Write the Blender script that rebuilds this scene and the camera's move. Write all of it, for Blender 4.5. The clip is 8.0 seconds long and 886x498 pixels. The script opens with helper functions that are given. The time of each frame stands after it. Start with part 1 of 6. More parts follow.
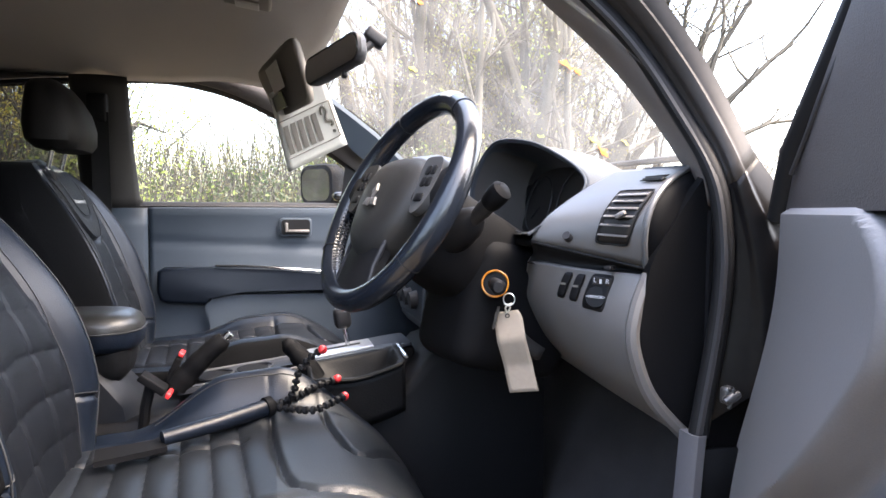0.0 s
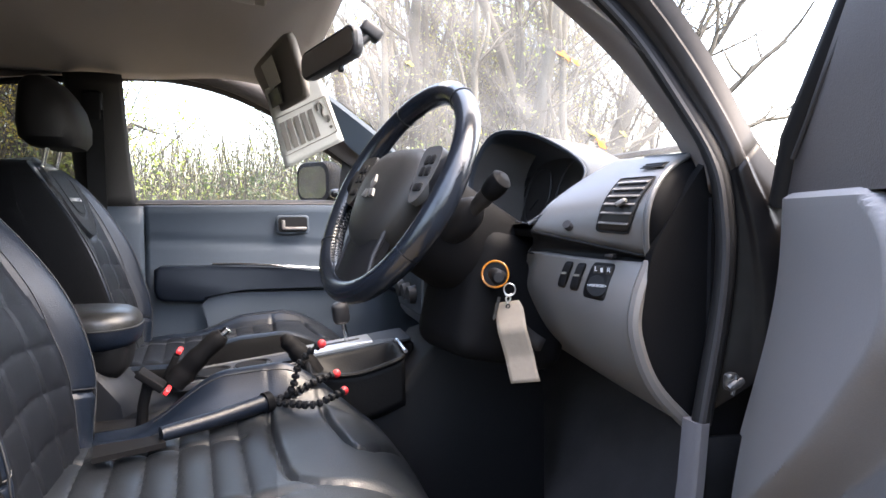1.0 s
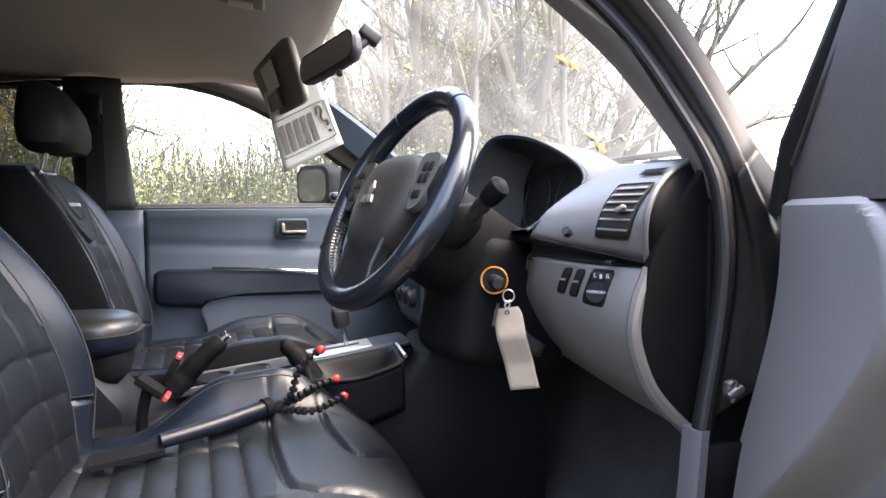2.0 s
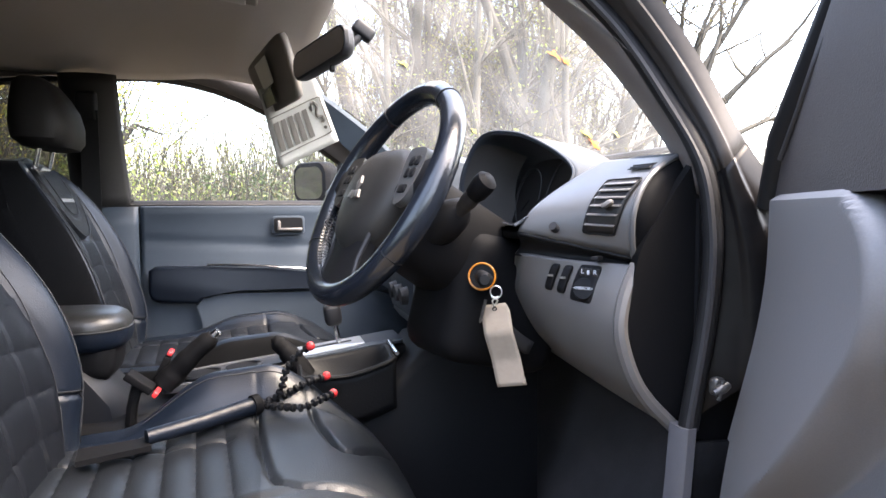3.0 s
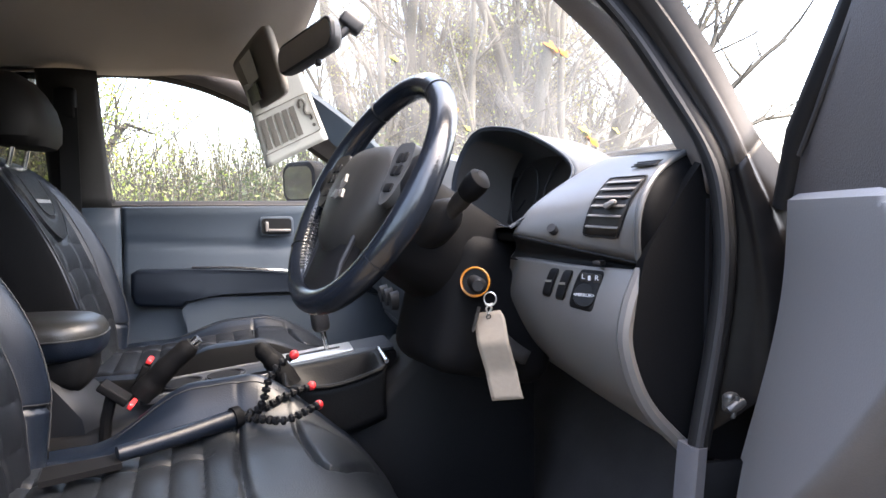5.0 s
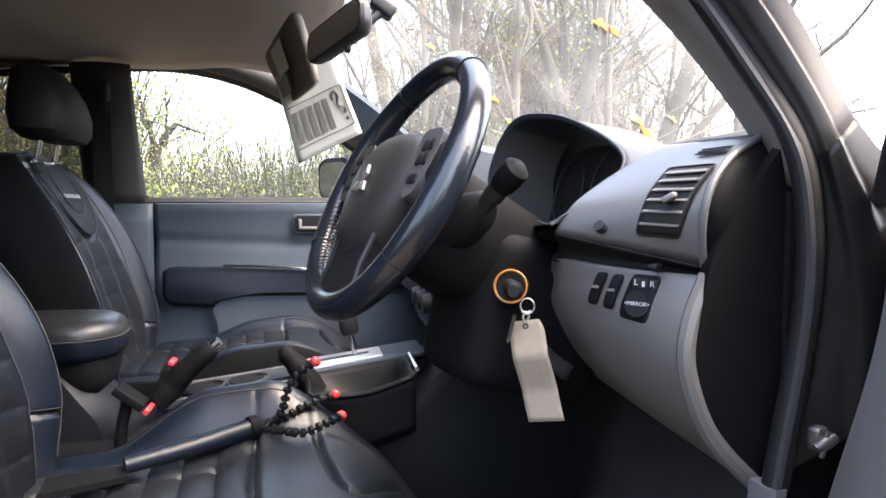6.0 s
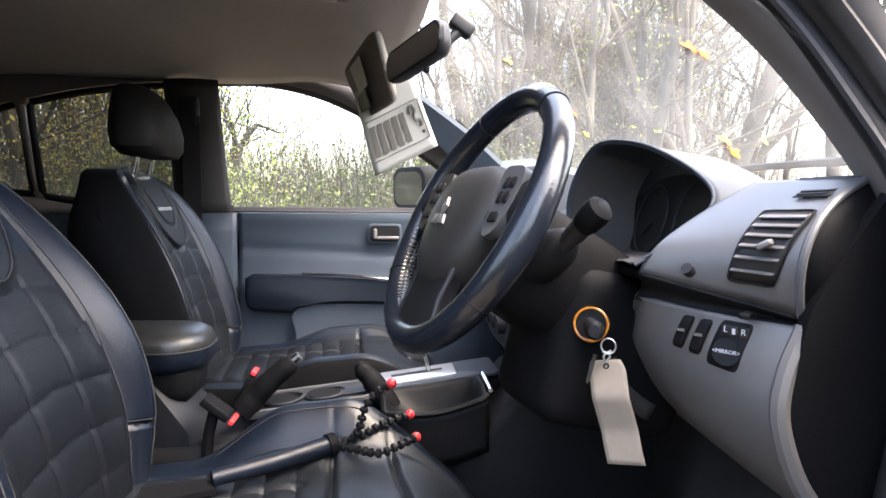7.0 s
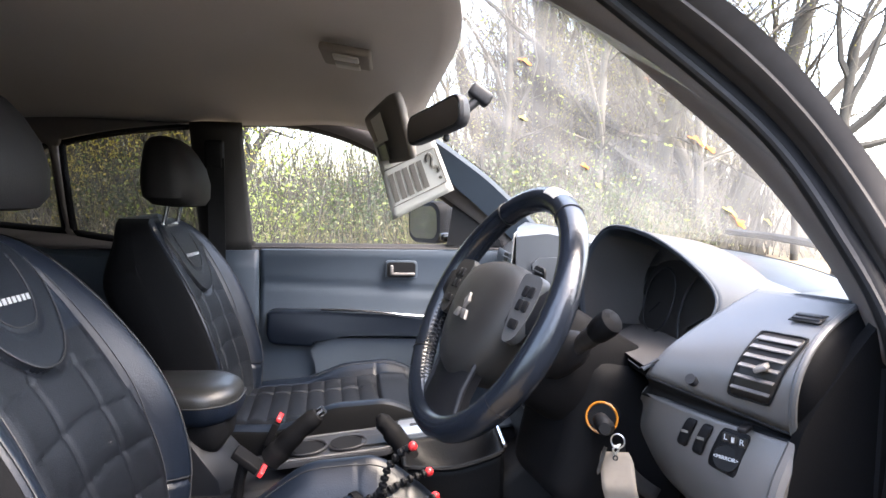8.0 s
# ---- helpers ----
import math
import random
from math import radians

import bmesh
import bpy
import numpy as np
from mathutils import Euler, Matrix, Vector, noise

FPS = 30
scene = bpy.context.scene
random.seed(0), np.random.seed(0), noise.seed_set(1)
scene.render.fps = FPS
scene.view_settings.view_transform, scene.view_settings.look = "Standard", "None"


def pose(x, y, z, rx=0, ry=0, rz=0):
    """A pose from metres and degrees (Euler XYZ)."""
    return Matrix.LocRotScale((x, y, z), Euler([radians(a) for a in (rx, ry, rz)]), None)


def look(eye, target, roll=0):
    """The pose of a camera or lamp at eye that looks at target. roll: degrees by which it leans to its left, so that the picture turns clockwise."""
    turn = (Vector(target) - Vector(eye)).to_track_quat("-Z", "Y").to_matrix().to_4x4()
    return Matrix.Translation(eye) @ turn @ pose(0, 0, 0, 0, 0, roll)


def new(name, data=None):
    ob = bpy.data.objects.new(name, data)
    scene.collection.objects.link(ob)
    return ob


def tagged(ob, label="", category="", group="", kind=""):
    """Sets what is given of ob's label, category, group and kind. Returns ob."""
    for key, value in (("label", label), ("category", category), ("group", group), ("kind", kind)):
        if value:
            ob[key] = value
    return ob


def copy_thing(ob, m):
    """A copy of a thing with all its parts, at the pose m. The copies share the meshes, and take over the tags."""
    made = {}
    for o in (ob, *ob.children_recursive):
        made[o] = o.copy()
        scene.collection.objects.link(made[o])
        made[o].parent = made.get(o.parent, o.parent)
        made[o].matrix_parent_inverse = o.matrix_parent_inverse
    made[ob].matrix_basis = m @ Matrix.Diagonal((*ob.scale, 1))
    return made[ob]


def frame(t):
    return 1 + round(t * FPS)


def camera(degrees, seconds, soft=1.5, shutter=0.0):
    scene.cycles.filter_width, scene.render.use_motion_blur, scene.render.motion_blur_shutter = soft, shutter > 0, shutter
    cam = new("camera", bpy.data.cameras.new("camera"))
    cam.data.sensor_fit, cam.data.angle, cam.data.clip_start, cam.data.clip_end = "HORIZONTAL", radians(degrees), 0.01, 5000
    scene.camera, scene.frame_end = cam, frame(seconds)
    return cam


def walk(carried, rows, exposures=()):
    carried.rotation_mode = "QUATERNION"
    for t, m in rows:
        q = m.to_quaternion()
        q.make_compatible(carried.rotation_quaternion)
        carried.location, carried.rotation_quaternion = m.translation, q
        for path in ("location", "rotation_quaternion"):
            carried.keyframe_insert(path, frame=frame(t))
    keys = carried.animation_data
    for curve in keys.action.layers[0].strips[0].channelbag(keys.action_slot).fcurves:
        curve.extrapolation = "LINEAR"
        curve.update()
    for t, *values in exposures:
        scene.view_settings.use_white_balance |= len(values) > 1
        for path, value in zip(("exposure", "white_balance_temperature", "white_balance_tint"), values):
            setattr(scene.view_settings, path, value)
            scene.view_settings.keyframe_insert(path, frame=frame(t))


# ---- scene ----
cam = camera(70.0, 8.0)
PATH = [
    (0, (-0.134, -1.394, 1.179), (0.399, 0.529, 1.057), 0.2),
    (0.5, (-0.106, -1.428, 1.166), (0.422, 0.497, 1.048), -0.6),
    (1, (-0.137, -1.388, 1.165), (0.407, 0.533, 1.044), -0.3),
    (1.5, (-0.137, -1.386, 1.174), (0.406, 0.534, 1.053), -0.6),
    (3, (-0.11, -1.385, 1.167), (0.422, 0.539, 1.046), -0.3),
    (3.5, (-0.101, -1.387, 1.16), (0.432, 0.537, 1.042), -0.7),
    (4, (-0.099, -1.387, 1.163), (0.44, 0.535, 1.042), -0.6),
    (4.5, (-0.108, -1.363, 1.165), (0.44, 0.556, 1.044), -0.4),
    (5.8, (-0.044, -1.262, 1.172), (0.455, 0.67, 1.046), -0.5),
    (6, (-0.048, -1.242, 1.162), (0.364, 0.711, 1.041), -0.1),
    (6.5, (-0.052, -1.218, 1.198), (0.215, 0.76, 1.062), 0.5),
    (7, (-0.059, -1.237, 1.207), (0.137, 0.749, 1.073), 0.4),
    (7.5, (-0.069, -1.255, 1.218), (0.099, 0.734, 1.087), 0.6),
    (8, (-0.083, -1.288, 1.336), (0.085, 0.7, 1.191), 0.8),
]
walk(cam, [(t, look(eye, target, roll)) for t, eye, target, roll in PATH], [(0.0, 4.43, 7150, 12), (4.7, 4.43, 7150, 12), (6.0, 4.31, 7150, 12), (7.5, 4.34, 7080, 12), (8.0, 4.42, 7000, 12)])


# ---- world and light ----
world = bpy.data.worlds.new("overcast_sky")
scene.world = world
world.use_nodes = True
wn, wl = world.node_tree.nodes, world.node_tree.links
sky = wn.new("ShaderNodeTexSky")
sky.sky_type, sky.sun_disc = "NISHITA", False
sky.sun_elevation, sky.sun_rotation = radians(61), radians(117)
sky.air_density, sky.dust_density, sky.ozone_density = 1.0, 4.5, 1.0
wl.new(sky.outputs[0], wn["Background"].inputs[0])
wn["Background"].inputs[1].default_value = 0.15
sun = new("sun", bpy.data.lights.new("sun", "SUN"))
sun.data.energy, sun.data.angle, sun.data.color = 0.3, radians(45), (1.0, 0.97, 0.93)
sun.matrix_world = look((2.6, -1.3, 6.2), (0, 0, 1))


# ---- materials ----
def material(name, base, rough=0.5, metal=0.0, grain=200.0, relief=0.0, vary=0.12, patch=4.0, coat=0.0, sheen=0.0, per_object=0.0, spec=0.5):
    """A principled surface with colour variation at two scales and a fine relief."""
    m = bpy.data.materials.new(name)
    m.use_nodes = True
    n, l = m.node_tree.nodes, m.node_tree.links
    p = n["Principled BSDF"]
    p.inputs["Roughness"].default_value, p.inputs["Metallic"].default_value = rough, metal
    p.inputs["Coat Weight"].default_value, p.inputs["Specular IOR Level"].default_value = coat, spec
    p.inputs["Sheen Weight"].default_value = sheen
    co = n.new("ShaderNodeTexCoord")
    big, fine = n.new("ShaderNodeTexNoise"), n.new("ShaderNodeTexNoise")
    big.inputs["Scale"].default_value, fine.inputs["Scale"].default_value = patch, grain
    big.inputs["Detail"].default_value = 5
    l.new(co.outputs["Object"], big.inputs["Vector"]), l.new(co.outputs["Object"], fine.inputs["Vector"])
    add = n.new("ShaderNodeMath")
    add.operation = "ADD"
    l.new(big.outputs["Fac"], add.inputs[0]), l.new(fine.outputs["Fac"], add.inputs[1])
    rng = n.new("ShaderNodeMapRange")
    rng.inputs[1].default_value, rng.inputs[2].default_value = 0.6, 1.4
    rng.inputs[3].default_value, rng.inputs[4].default_value = 1 - vary, 1 + vary
    l.new(add.outputs[0], rng.inputs[0])
    mul = n.new("ShaderNodeVectorMath")
    mul.operation = "SCALE"
    mul.inputs[0].default_value = base
    l.new(rng.outputs[0], mul.inputs["Scale"])
    colour = mul.outputs[0]
    if per_object:
        info, hsv = n.new("ShaderNodeObjectInfo"), n.new("ShaderNodeHueSaturation")
        r2 = n.new("ShaderNodeMapRange")
        r2.inputs[3].default_value, r2.inputs[4].default_value = 1 - per_object, 1 + per_object
        l.new(info.outputs["Random"], r2.inputs[0]), l.new(r2.outputs[0], hsv.inputs["Value"]), l.new(colour, hsv.inputs["Color"])
        colour = hsv.outputs[0]
    l.new(colour, p.inputs["Base Color"])
    rr = n.new("ShaderNodeMapRange")
    rr.inputs[3].default_value, rr.inputs[4].default_value = max(0.02, rough - 0.08), min(1, rough + 0.08)
    l.new(big.outputs["Fac"], rr.inputs[0]), l.new(rr.outputs[0], p.inputs["Roughness"])
    if relief:
        b = n.new("ShaderNodeBump")
        b.inputs["Distance"].default_value, b.inputs["Strength"].default_value = relief, 0.6
        l.new(fine.outputs["Fac"], b.inputs["Height"]), l.new(b.outputs[0], p.inputs["Normal"])
    return m


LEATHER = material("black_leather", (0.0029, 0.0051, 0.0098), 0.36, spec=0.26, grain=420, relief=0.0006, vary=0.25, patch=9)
# Paler than LEATHER: the windscreen's reflection on the armrest is coloured in.
ARMREST = material("highlit_armrest_leather", (0.0105, 0.0107, 0.0106), 0.36, spec=0.38, grain=380, relief=0.0006, vary=0.3, patch=9)
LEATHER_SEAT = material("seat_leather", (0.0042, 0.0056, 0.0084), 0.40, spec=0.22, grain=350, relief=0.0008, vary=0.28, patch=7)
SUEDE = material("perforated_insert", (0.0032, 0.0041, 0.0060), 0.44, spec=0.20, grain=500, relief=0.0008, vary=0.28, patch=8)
# Lit copies of the seat leather, with the daylight put into the colour.
THIGH = material("door_lit_leather", (0.0118, 0.0142, 0.0172), 0.43, spec=0.40, grain=350, relief=0.0008, vary=0.28, patch=7)
RIBBED = material("lit_ribbed_leather", (0.0052, 0.0064, 0.0082), 0.42, spec=0.26, grain=450, relief=0.0008, vary=0.28, patch=8)
HEADREST = material("matt_headrest_leather", (0.0062, 0.0058, 0.0060), 0.58, spec=0.18, grain=380, relief=0.0006, vary=0.25, patch=8)
VINYL = material("matt_side_vinyl", (0.0024, 0.0026, 0.0031), 0.75, spec=0.05, grain=260, relief=0.0005, vary=0.3, patch=6)
POUCH = material("slack_gaiter_leather", (0.0030, 0.0033, 0.0040), 0.5, spec=0.13, grain=260, relief=0.0006, vary=0.3, patch=12)
RIM = material("polished_rim_leather", (0.0055, 0.0075, 0.0115), 0.22, spec=0.5, grain=300, relief=0.0004, vary=0.25, patch=14)
STITCH = material("grey_thread", (0.0075, 0.0085, 0.0105), 0.7)
MARK = material("pale_print", (0.42, 0.43, 0.44), 0.6)
THREAD = material("pale_embroidery", (0.26, 0.265, 0.27), 0.7, grain=900, relief=0.0005)
BLACK = material("black_plastic", (0.0066, 0.0068, 0.0078), 0.55, spec=0.13, grain=600, relief=0.0003, vary=0.2, patch=6)
DARK = material("dark_plastic", (0.0125, 0.0132, 0.0158), 0.5, spec=0.25, grain=700, relief=0.0003, vary=0.15, patch=5)
DASHTOP = material("dash_plastic", (0.024, 0.029, 0.036), 0.32, grain=700, relief=0.0004, vary=0.12, patch=5)
HOODSKIN = material("soft_hood_plastic", (0.028, 0.034, 0.043), 0.55, spec=0.2, grain=700, relief=0.0004, vary=0.12, patch=5)
HUB = material("grained_hub_plastic", (0.0170, 0.0165, 0.0160), 0.5, spec=0.25, grain=700, relief=0.0004, vary=0.15, patch=8)
PANEL = material("satin_dash_panel", (0.095, 0.097, 0.102), 0.42, metal=0.3, grain=900, relief=0.0001, vary=0.07, patch=5)
SILVER = material("silver_plastic", (0.112, 0.107, 0.105), 0.44, metal=0.25, grain=900, relief=0.0001, vary=0.06, patch=5)
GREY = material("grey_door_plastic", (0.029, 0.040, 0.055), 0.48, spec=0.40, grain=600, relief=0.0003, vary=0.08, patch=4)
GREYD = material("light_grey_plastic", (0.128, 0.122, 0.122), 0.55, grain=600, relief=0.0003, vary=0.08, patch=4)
LINING = material("headlining_fabric", (0.236, 0.217, 0.207), 0.95, grain=900, relief=0.0006, vary=0.10, patch=3, sheen=0.2)
VISOR = material("visor_vinyl", (0.150, 0.138, 0.126), 0.8, spec=0.2, grain=700, relief=0.0005, vary=0.10, patch=6)
CARPET = material("black_carpet", (0.048, 0.043, 0.045), 0.95, grain=700, relief=0.003, vary=0.35, patch=12)
WORN = material("worn_pale_leather", (0.30, 0.29, 0.27), 0.6, vary=0.3, patch=60)
CHROME = material("chrome", (0.75, 0.76, 0.78), 0.14, metal=1.0, vary=0.03)
BRUSHED = material("brushed_metal", (0.55, 0.55, 0.56), 0.32, metal=0.9, vary=0.06, grain=300)
GREASE = material("greasy_steel", (0.075, 0.072, 0.070), 0.38, metal=0.7, vary=0.5, patch=80)
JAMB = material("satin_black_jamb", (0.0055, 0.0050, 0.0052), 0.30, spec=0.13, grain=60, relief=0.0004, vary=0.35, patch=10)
# Paler than JAMB, partly for the haze over the upper pillar, put into colour.
JAMBTOP = material("hazed_pillar_paint", (0.026, 0.0235, 0.0228), 0.5, spec=0.2, grain=60, relief=0.0003, vary=0.2, patch=8)
RUBBER = material("door_seal_rubber", (0.0085, 0.0084, 0.0090), 0.55, spec=0.15, grain=400, relief=0.0003)
PAINT = material("black_car_paint", (0.004, 0.004, 0.0045), 0.16, grain=80, vary=0.2, patch=6, coat=0.6)
RED = material("red_plastic", (0.50, 0.025, 0.03), 0.35, vary=0.1)
ORANGE = material("orange_plastic", (0.32, 0.12, 0.016), 0.25, vary=0.15)
CARD = material("buff_card", (0.168, 0.140, 0.110), 0.8, grain=120, relief=0.0004, vary=0.09)
WHITE = material("white_card", (0.36, 0.36, 0.335), 0.6, vary=0.05)
PRINT = material("grey_print", (0.095, 0.090, 0.080), 0.7, vary=0.1)
LABEL = material("pale_label", (0.42, 0.41, 0.38), 0.7, vary=0.12)
GAUGE = material("gauge_black", (0.0150, 0.0140, 0.0138), 0.45, spec=0.25)
MIRROR = material("mirror_glass", (0.62, 0.63, 0.64), 0.03, metal=1.0, vary=0.0)
COLUMN = material("matt_column_plastic", (0.0045, 0.0046, 0.0052), 0.62, spec=0.05, grain=600, relief=0.0003, vary=0.2, patch=6)
BOLSTER = material("dark_grey_knee_plastic", (0.0200, 0.0190, 0.0190), 0.6, spec=0.2, grain=700, relief=0.0003, vary=0.15, patch=6)
POSTTRIM = material("brown_grey_post_plastic", (0.100, 0.090, 0.087), 0.65, spec=0.22, grain=700, relief=0.0004, vary=0.12, patch=6)
CONSOLE = material("blue_grey_console_plastic", (0.0060, 0.0072, 0.0098), 0.5, spec=0.22, grain=700, relief=0.0003, vary=0.12, patch=5)
SAIL = material("brown_black_sail_plastic", (0.040, 0.035, 0.034), 0.6, spec=0.2, grain=500, relief=0.0006, vary=0.15, patch=6)
HOODIN = material("brown_grey_hood_lining", (0.044, 0.041, 0.040), 0.65, spec=0.15, grain=700, relief=0.0003, vary=0.12, patch=6)
LENS = material("frosted_lamp_lens", (0.26, 0.25, 0.24), 0.4, spec=0.3, vary=0.05)
KICK = material("grey_kick_plastic", (0.070, 0.069, 0.076), 0.5, spec=0.3, grain=700, relief=0.0003, vary=0.1, patch=6)
SPOKE = material("grey_spoke_plastic", (0.060, 0.061, 0.063), 0.42, metal=0.2, grain=700, relief=0.0002, vary=0.1, patch=6)
TINTED = material("tinted_mirror_glass", (0.38, 0.38, 0.37), 0.03, metal=1.0, vary=0.0)
BARK = material("grey_bark", (0.034, 0.032, 0.026), 0.95, grain=60, relief=0.004, vary=0.35, patch=3, per_object=0.35)
# These two barks are lightened: haze before the trees is in their colour.
BARK_PALE = material("haze_pale_bark", (0.105, 0.100, 0.088), 0.95, grain=60, relief=0.004, vary=0.35, patch=3, per_object=0.35)
BARK_GREY = material("haze_grey_bark", (0.058, 0.054, 0.045), 0.95, grain=60, relief=0.004, vary=0.35, patch=3, per_object=0.35)
POST = material("blue_grey_post_plastic", (0.034, 0.046, 0.060), 0.55, spec=0.25, grain=700, relief=0.0004, vary=0.12, patch=5)
BEAD = material("plain_grey_bead", (0.024, 0.0235, 0.025), 0.55, spec=0.25, grain=500, relief=0.0002)
GROUND = material("leaf_litter_ground", (0.075, 0.06, 0.037), 0.95, grain=25, relief=0.02, vary=0.45, patch=0.7)


def leaf_material(name, base):
    m = material(name, base, 0.55, grain=40, vary=0.35, patch=1.5, per_object=0.15)
    n, l = m.node_tree.nodes, m.node_tree.links
    p = n["Principled BSDF"]
    tr, mix = n.new("ShaderNodeBsdfTranslucent"), n.new("ShaderNodeMixShader")
    tr.inputs[0].default_value = (*[min(1, c * 1.6) for c in base], 1)
    mix.inputs[0].default_value = 0.45
    l.new(p.outputs[0], mix.inputs[1]), l.new(tr.outputs[0], mix.inputs[2])
    l.new(mix.outputs[0], n["Material Output"].inputs[0])
    return m


LEAF_GREEN = leaf_material("green_leaf", (0.12, 0.155, 0.035))
LEAF_DARK = leaf_material("dark_leaf", (0.035, 0.05, 0.02))
LEAF_YELLOW = leaf_material("yellow_leaf", (0.24, 0.21, 0.04))
LEAF_ORANGE = leaf_material("orange_leaf", (0.30, 0.085, 0.012))
REED = leaf_material("dry_reed", (0.085, 0.080, 0.040))
LEAF_BUSH = leaf_material("olive_leaf", (0.092, 0.090, 0.025))


def glass_material(name, film, tint, scale, streak=1.0):
    """Clear glass under an uneven film of dust and dried water."""
    m = bpy.data.materials.new(name)
    m.use_nodes = True
    n, l = m.node_tree.nodes, m.node_tree.links
    n.remove(n["Principled BSDF"])
    tp, gl, df = n.new("ShaderNodeBsdfTransparent"), n.new("ShaderNodeBsdfGlossy"), n.new("ShaderNodeBsdfTranslucent")
    tp.inputs[0].default_value = (*tint, 1)
    gl.inputs["Roughness"].default_value = 0.03
    df.inputs[0].default_value = (0.85, 0.86, 0.86, 1)
    lw, pw, fr = n.new("ShaderNodeLayerWeight"), n.new("ShaderNodeMath"), n.new("ShaderNodeMapRange")
    lw.inputs[0].default_value, pw.operation, pw.inputs[1].default_value = 0.5, "POWER", 4.0
    l.new(lw.outputs["Facing"], pw.inputs[0]), l.new(pw.outputs[0], fr.inputs[0])
    fr.inputs[3].default_value, fr.inputs[4].default_value = 0.035, 0.5
    co, no, rg = n.new("ShaderNodeTexCoord"), n.new("ShaderNodeTexNoise"), n.new("ShaderNodeMapRange")
    no.inputs["Scale"].default_value, no.inputs["Detail"].default_value = scale, 8
    mp = n.new("ShaderNodeMapping")
    mp.inputs["Scale"].default_value = (1, 1, streak)
    l.new(co.outputs["Object"], mp.inputs["Vector"]), l.new(mp.outputs[0], no.inputs["Vector"]), l.new(no.outputs["Fac"], rg.inputs[0])
    rg.inputs[1].default_value, rg.inputs[2].default_value = 0.35, 0.75
    rg.inputs[3].default_value, rg.inputs[4].default_value = film * 0.6, film * 1.8
    m1, m2 = n.new("ShaderNodeMixShader"), n.new("ShaderNodeMixShader")
    l.new(rg.outputs[0], m1.inputs[0]), l.new(tp.outputs[0], m1.inputs[1]), l.new(df.outputs[0], m1.inputs[2])
    l.new(fr.outputs[0], m2.inputs[0]), l.new(m1.outputs[0], m2.inputs[1]), l.new(gl.outputs[0], m2.inputs[2])
    l.new(m2.outputs[0], n["Material Output"].inputs[0])
    return m


SCREEN_GLASS = glass_material("dusty_windscreen_glass", 0.025, (0.92, 0.93, 0.92), 5)
SIDE_GLASS = glass_material("side_window_glass", 0.020, (0.95, 0.96, 0.95), 26, 0.16)
REAR_GLASS = glass_material("tinted_rear_glass", 0.007, (0.17, 0.165, 0.145), 14)


# ---- mesh helpers ----
def thing(name, label, category, at=(0, 0, 0), group="", kind=""):
    ob = new(name)
    ob.matrix_world = Matrix.Translation(at)
    return tagged(ob, label, category, group, kind)


def link_mesh(name, verts, faces, mat, parent=None, label="", smooth=True):
    me = bpy.data.meshes.new(name)
    me.from_pydata([tuple(v) for v in verts], [], faces)
    me.validate()
    bm = bmesh.new()
    bm.from_mesh(me)
    bmesh.ops.recalc_face_normals(bm, faces=bm.faces)
    bm.to_mesh(me)
    bm.free()
    me.materials.append(mat)
    if smooth:
        me.polygons.foreach_set("use_smooth", [True] * len(me.polygons))
        me.set_sharp_from_angle(angle=radians(40))
    ob = new(name, me)
    if parent:
        ob.parent = parent
        ob.matrix_parent_inverse = parent.matrix_world.inverted()
    return tagged(ob, label)


def part(name, bm, mat, parent, label=""):
    me = bpy.data.meshes.new(name)
    bm.to_mesh(me)
    bm.free()
    me.materials.append(mat)
    me.polygons.foreach_set("use_smooth", [True] * len(me.polygons))
    me.set_sharp_from_angle(angle=radians(40))
    ob = new(name, me)
    if parent:
        ob.parent = parent
        ob.matrix_parent_inverse = parent.matrix_world.inverted()
    return tagged(ob, label)


def grid(fn, nu, nv, closed=False):
    """Points and faces of a surface fn(u, v); closed: u runs round."""
    us = [i / nu for i in range(nu if closed else nu + 1)]
    pts = [fn(u, j / nv) for j in range(nv + 1) for u in us]
    w = len(us)
    faces = [(j * w + i, j * w + (i + 1) % w, (j + 1) * w + (i + 1) % w, (j + 1) * w + i) for j in range(nv) for i in range(nu)]
    return pts, faces


def sheet(name, fn, nu, nv, mat, parent=None, thick=0.004, label="", closed=False):
    v, f = grid(fn, nu, nv, closed)
    ob = link_mesh(name, v, f, mat, parent, label)
    if thick:
        s = ob.modifiers.new("thick", "SOLIDIFY")
        s.thickness, s.offset = abs(thick), (1 if thick > 0 else -1)
    return ob


def box_bm(c, s, bevel=0.004, rot=None, seg=3, taper=(1, 1)):
    bm = bmesh.new()
    bmesh.ops.create_cube(bm, size=1)
    for v in bm.verts:
        if v.co.z > 0:
            v.co.x *= taper[0]
            v.co.y *= taper[1]
        v.co = Vector((v.co.x * s[0], v.co.y * s[1], v.co.z * s[2]))
    if bevel:
        bmesh.ops.bevel(bm, geom=bm.edges[:], offset=bevel, segments=seg, profile=0.5, affect="EDGES")
    m = Matrix.Translation(c) @ (Euler([radians(a) for a in rot]).to_matrix().to_4x4() if rot else Matrix())
    bmesh.ops.transform(bm, matrix=m, verts=bm.verts)
    return bm


def join(*bms):
    out = bms[0]
    for b in bms[1:]:
        me = bpy.data.meshes.new("tmp")
        b.to_mesh(me)
        b.free()
        out.from_mesh(me)
        bpy.data.meshes.remove(me)
    return out


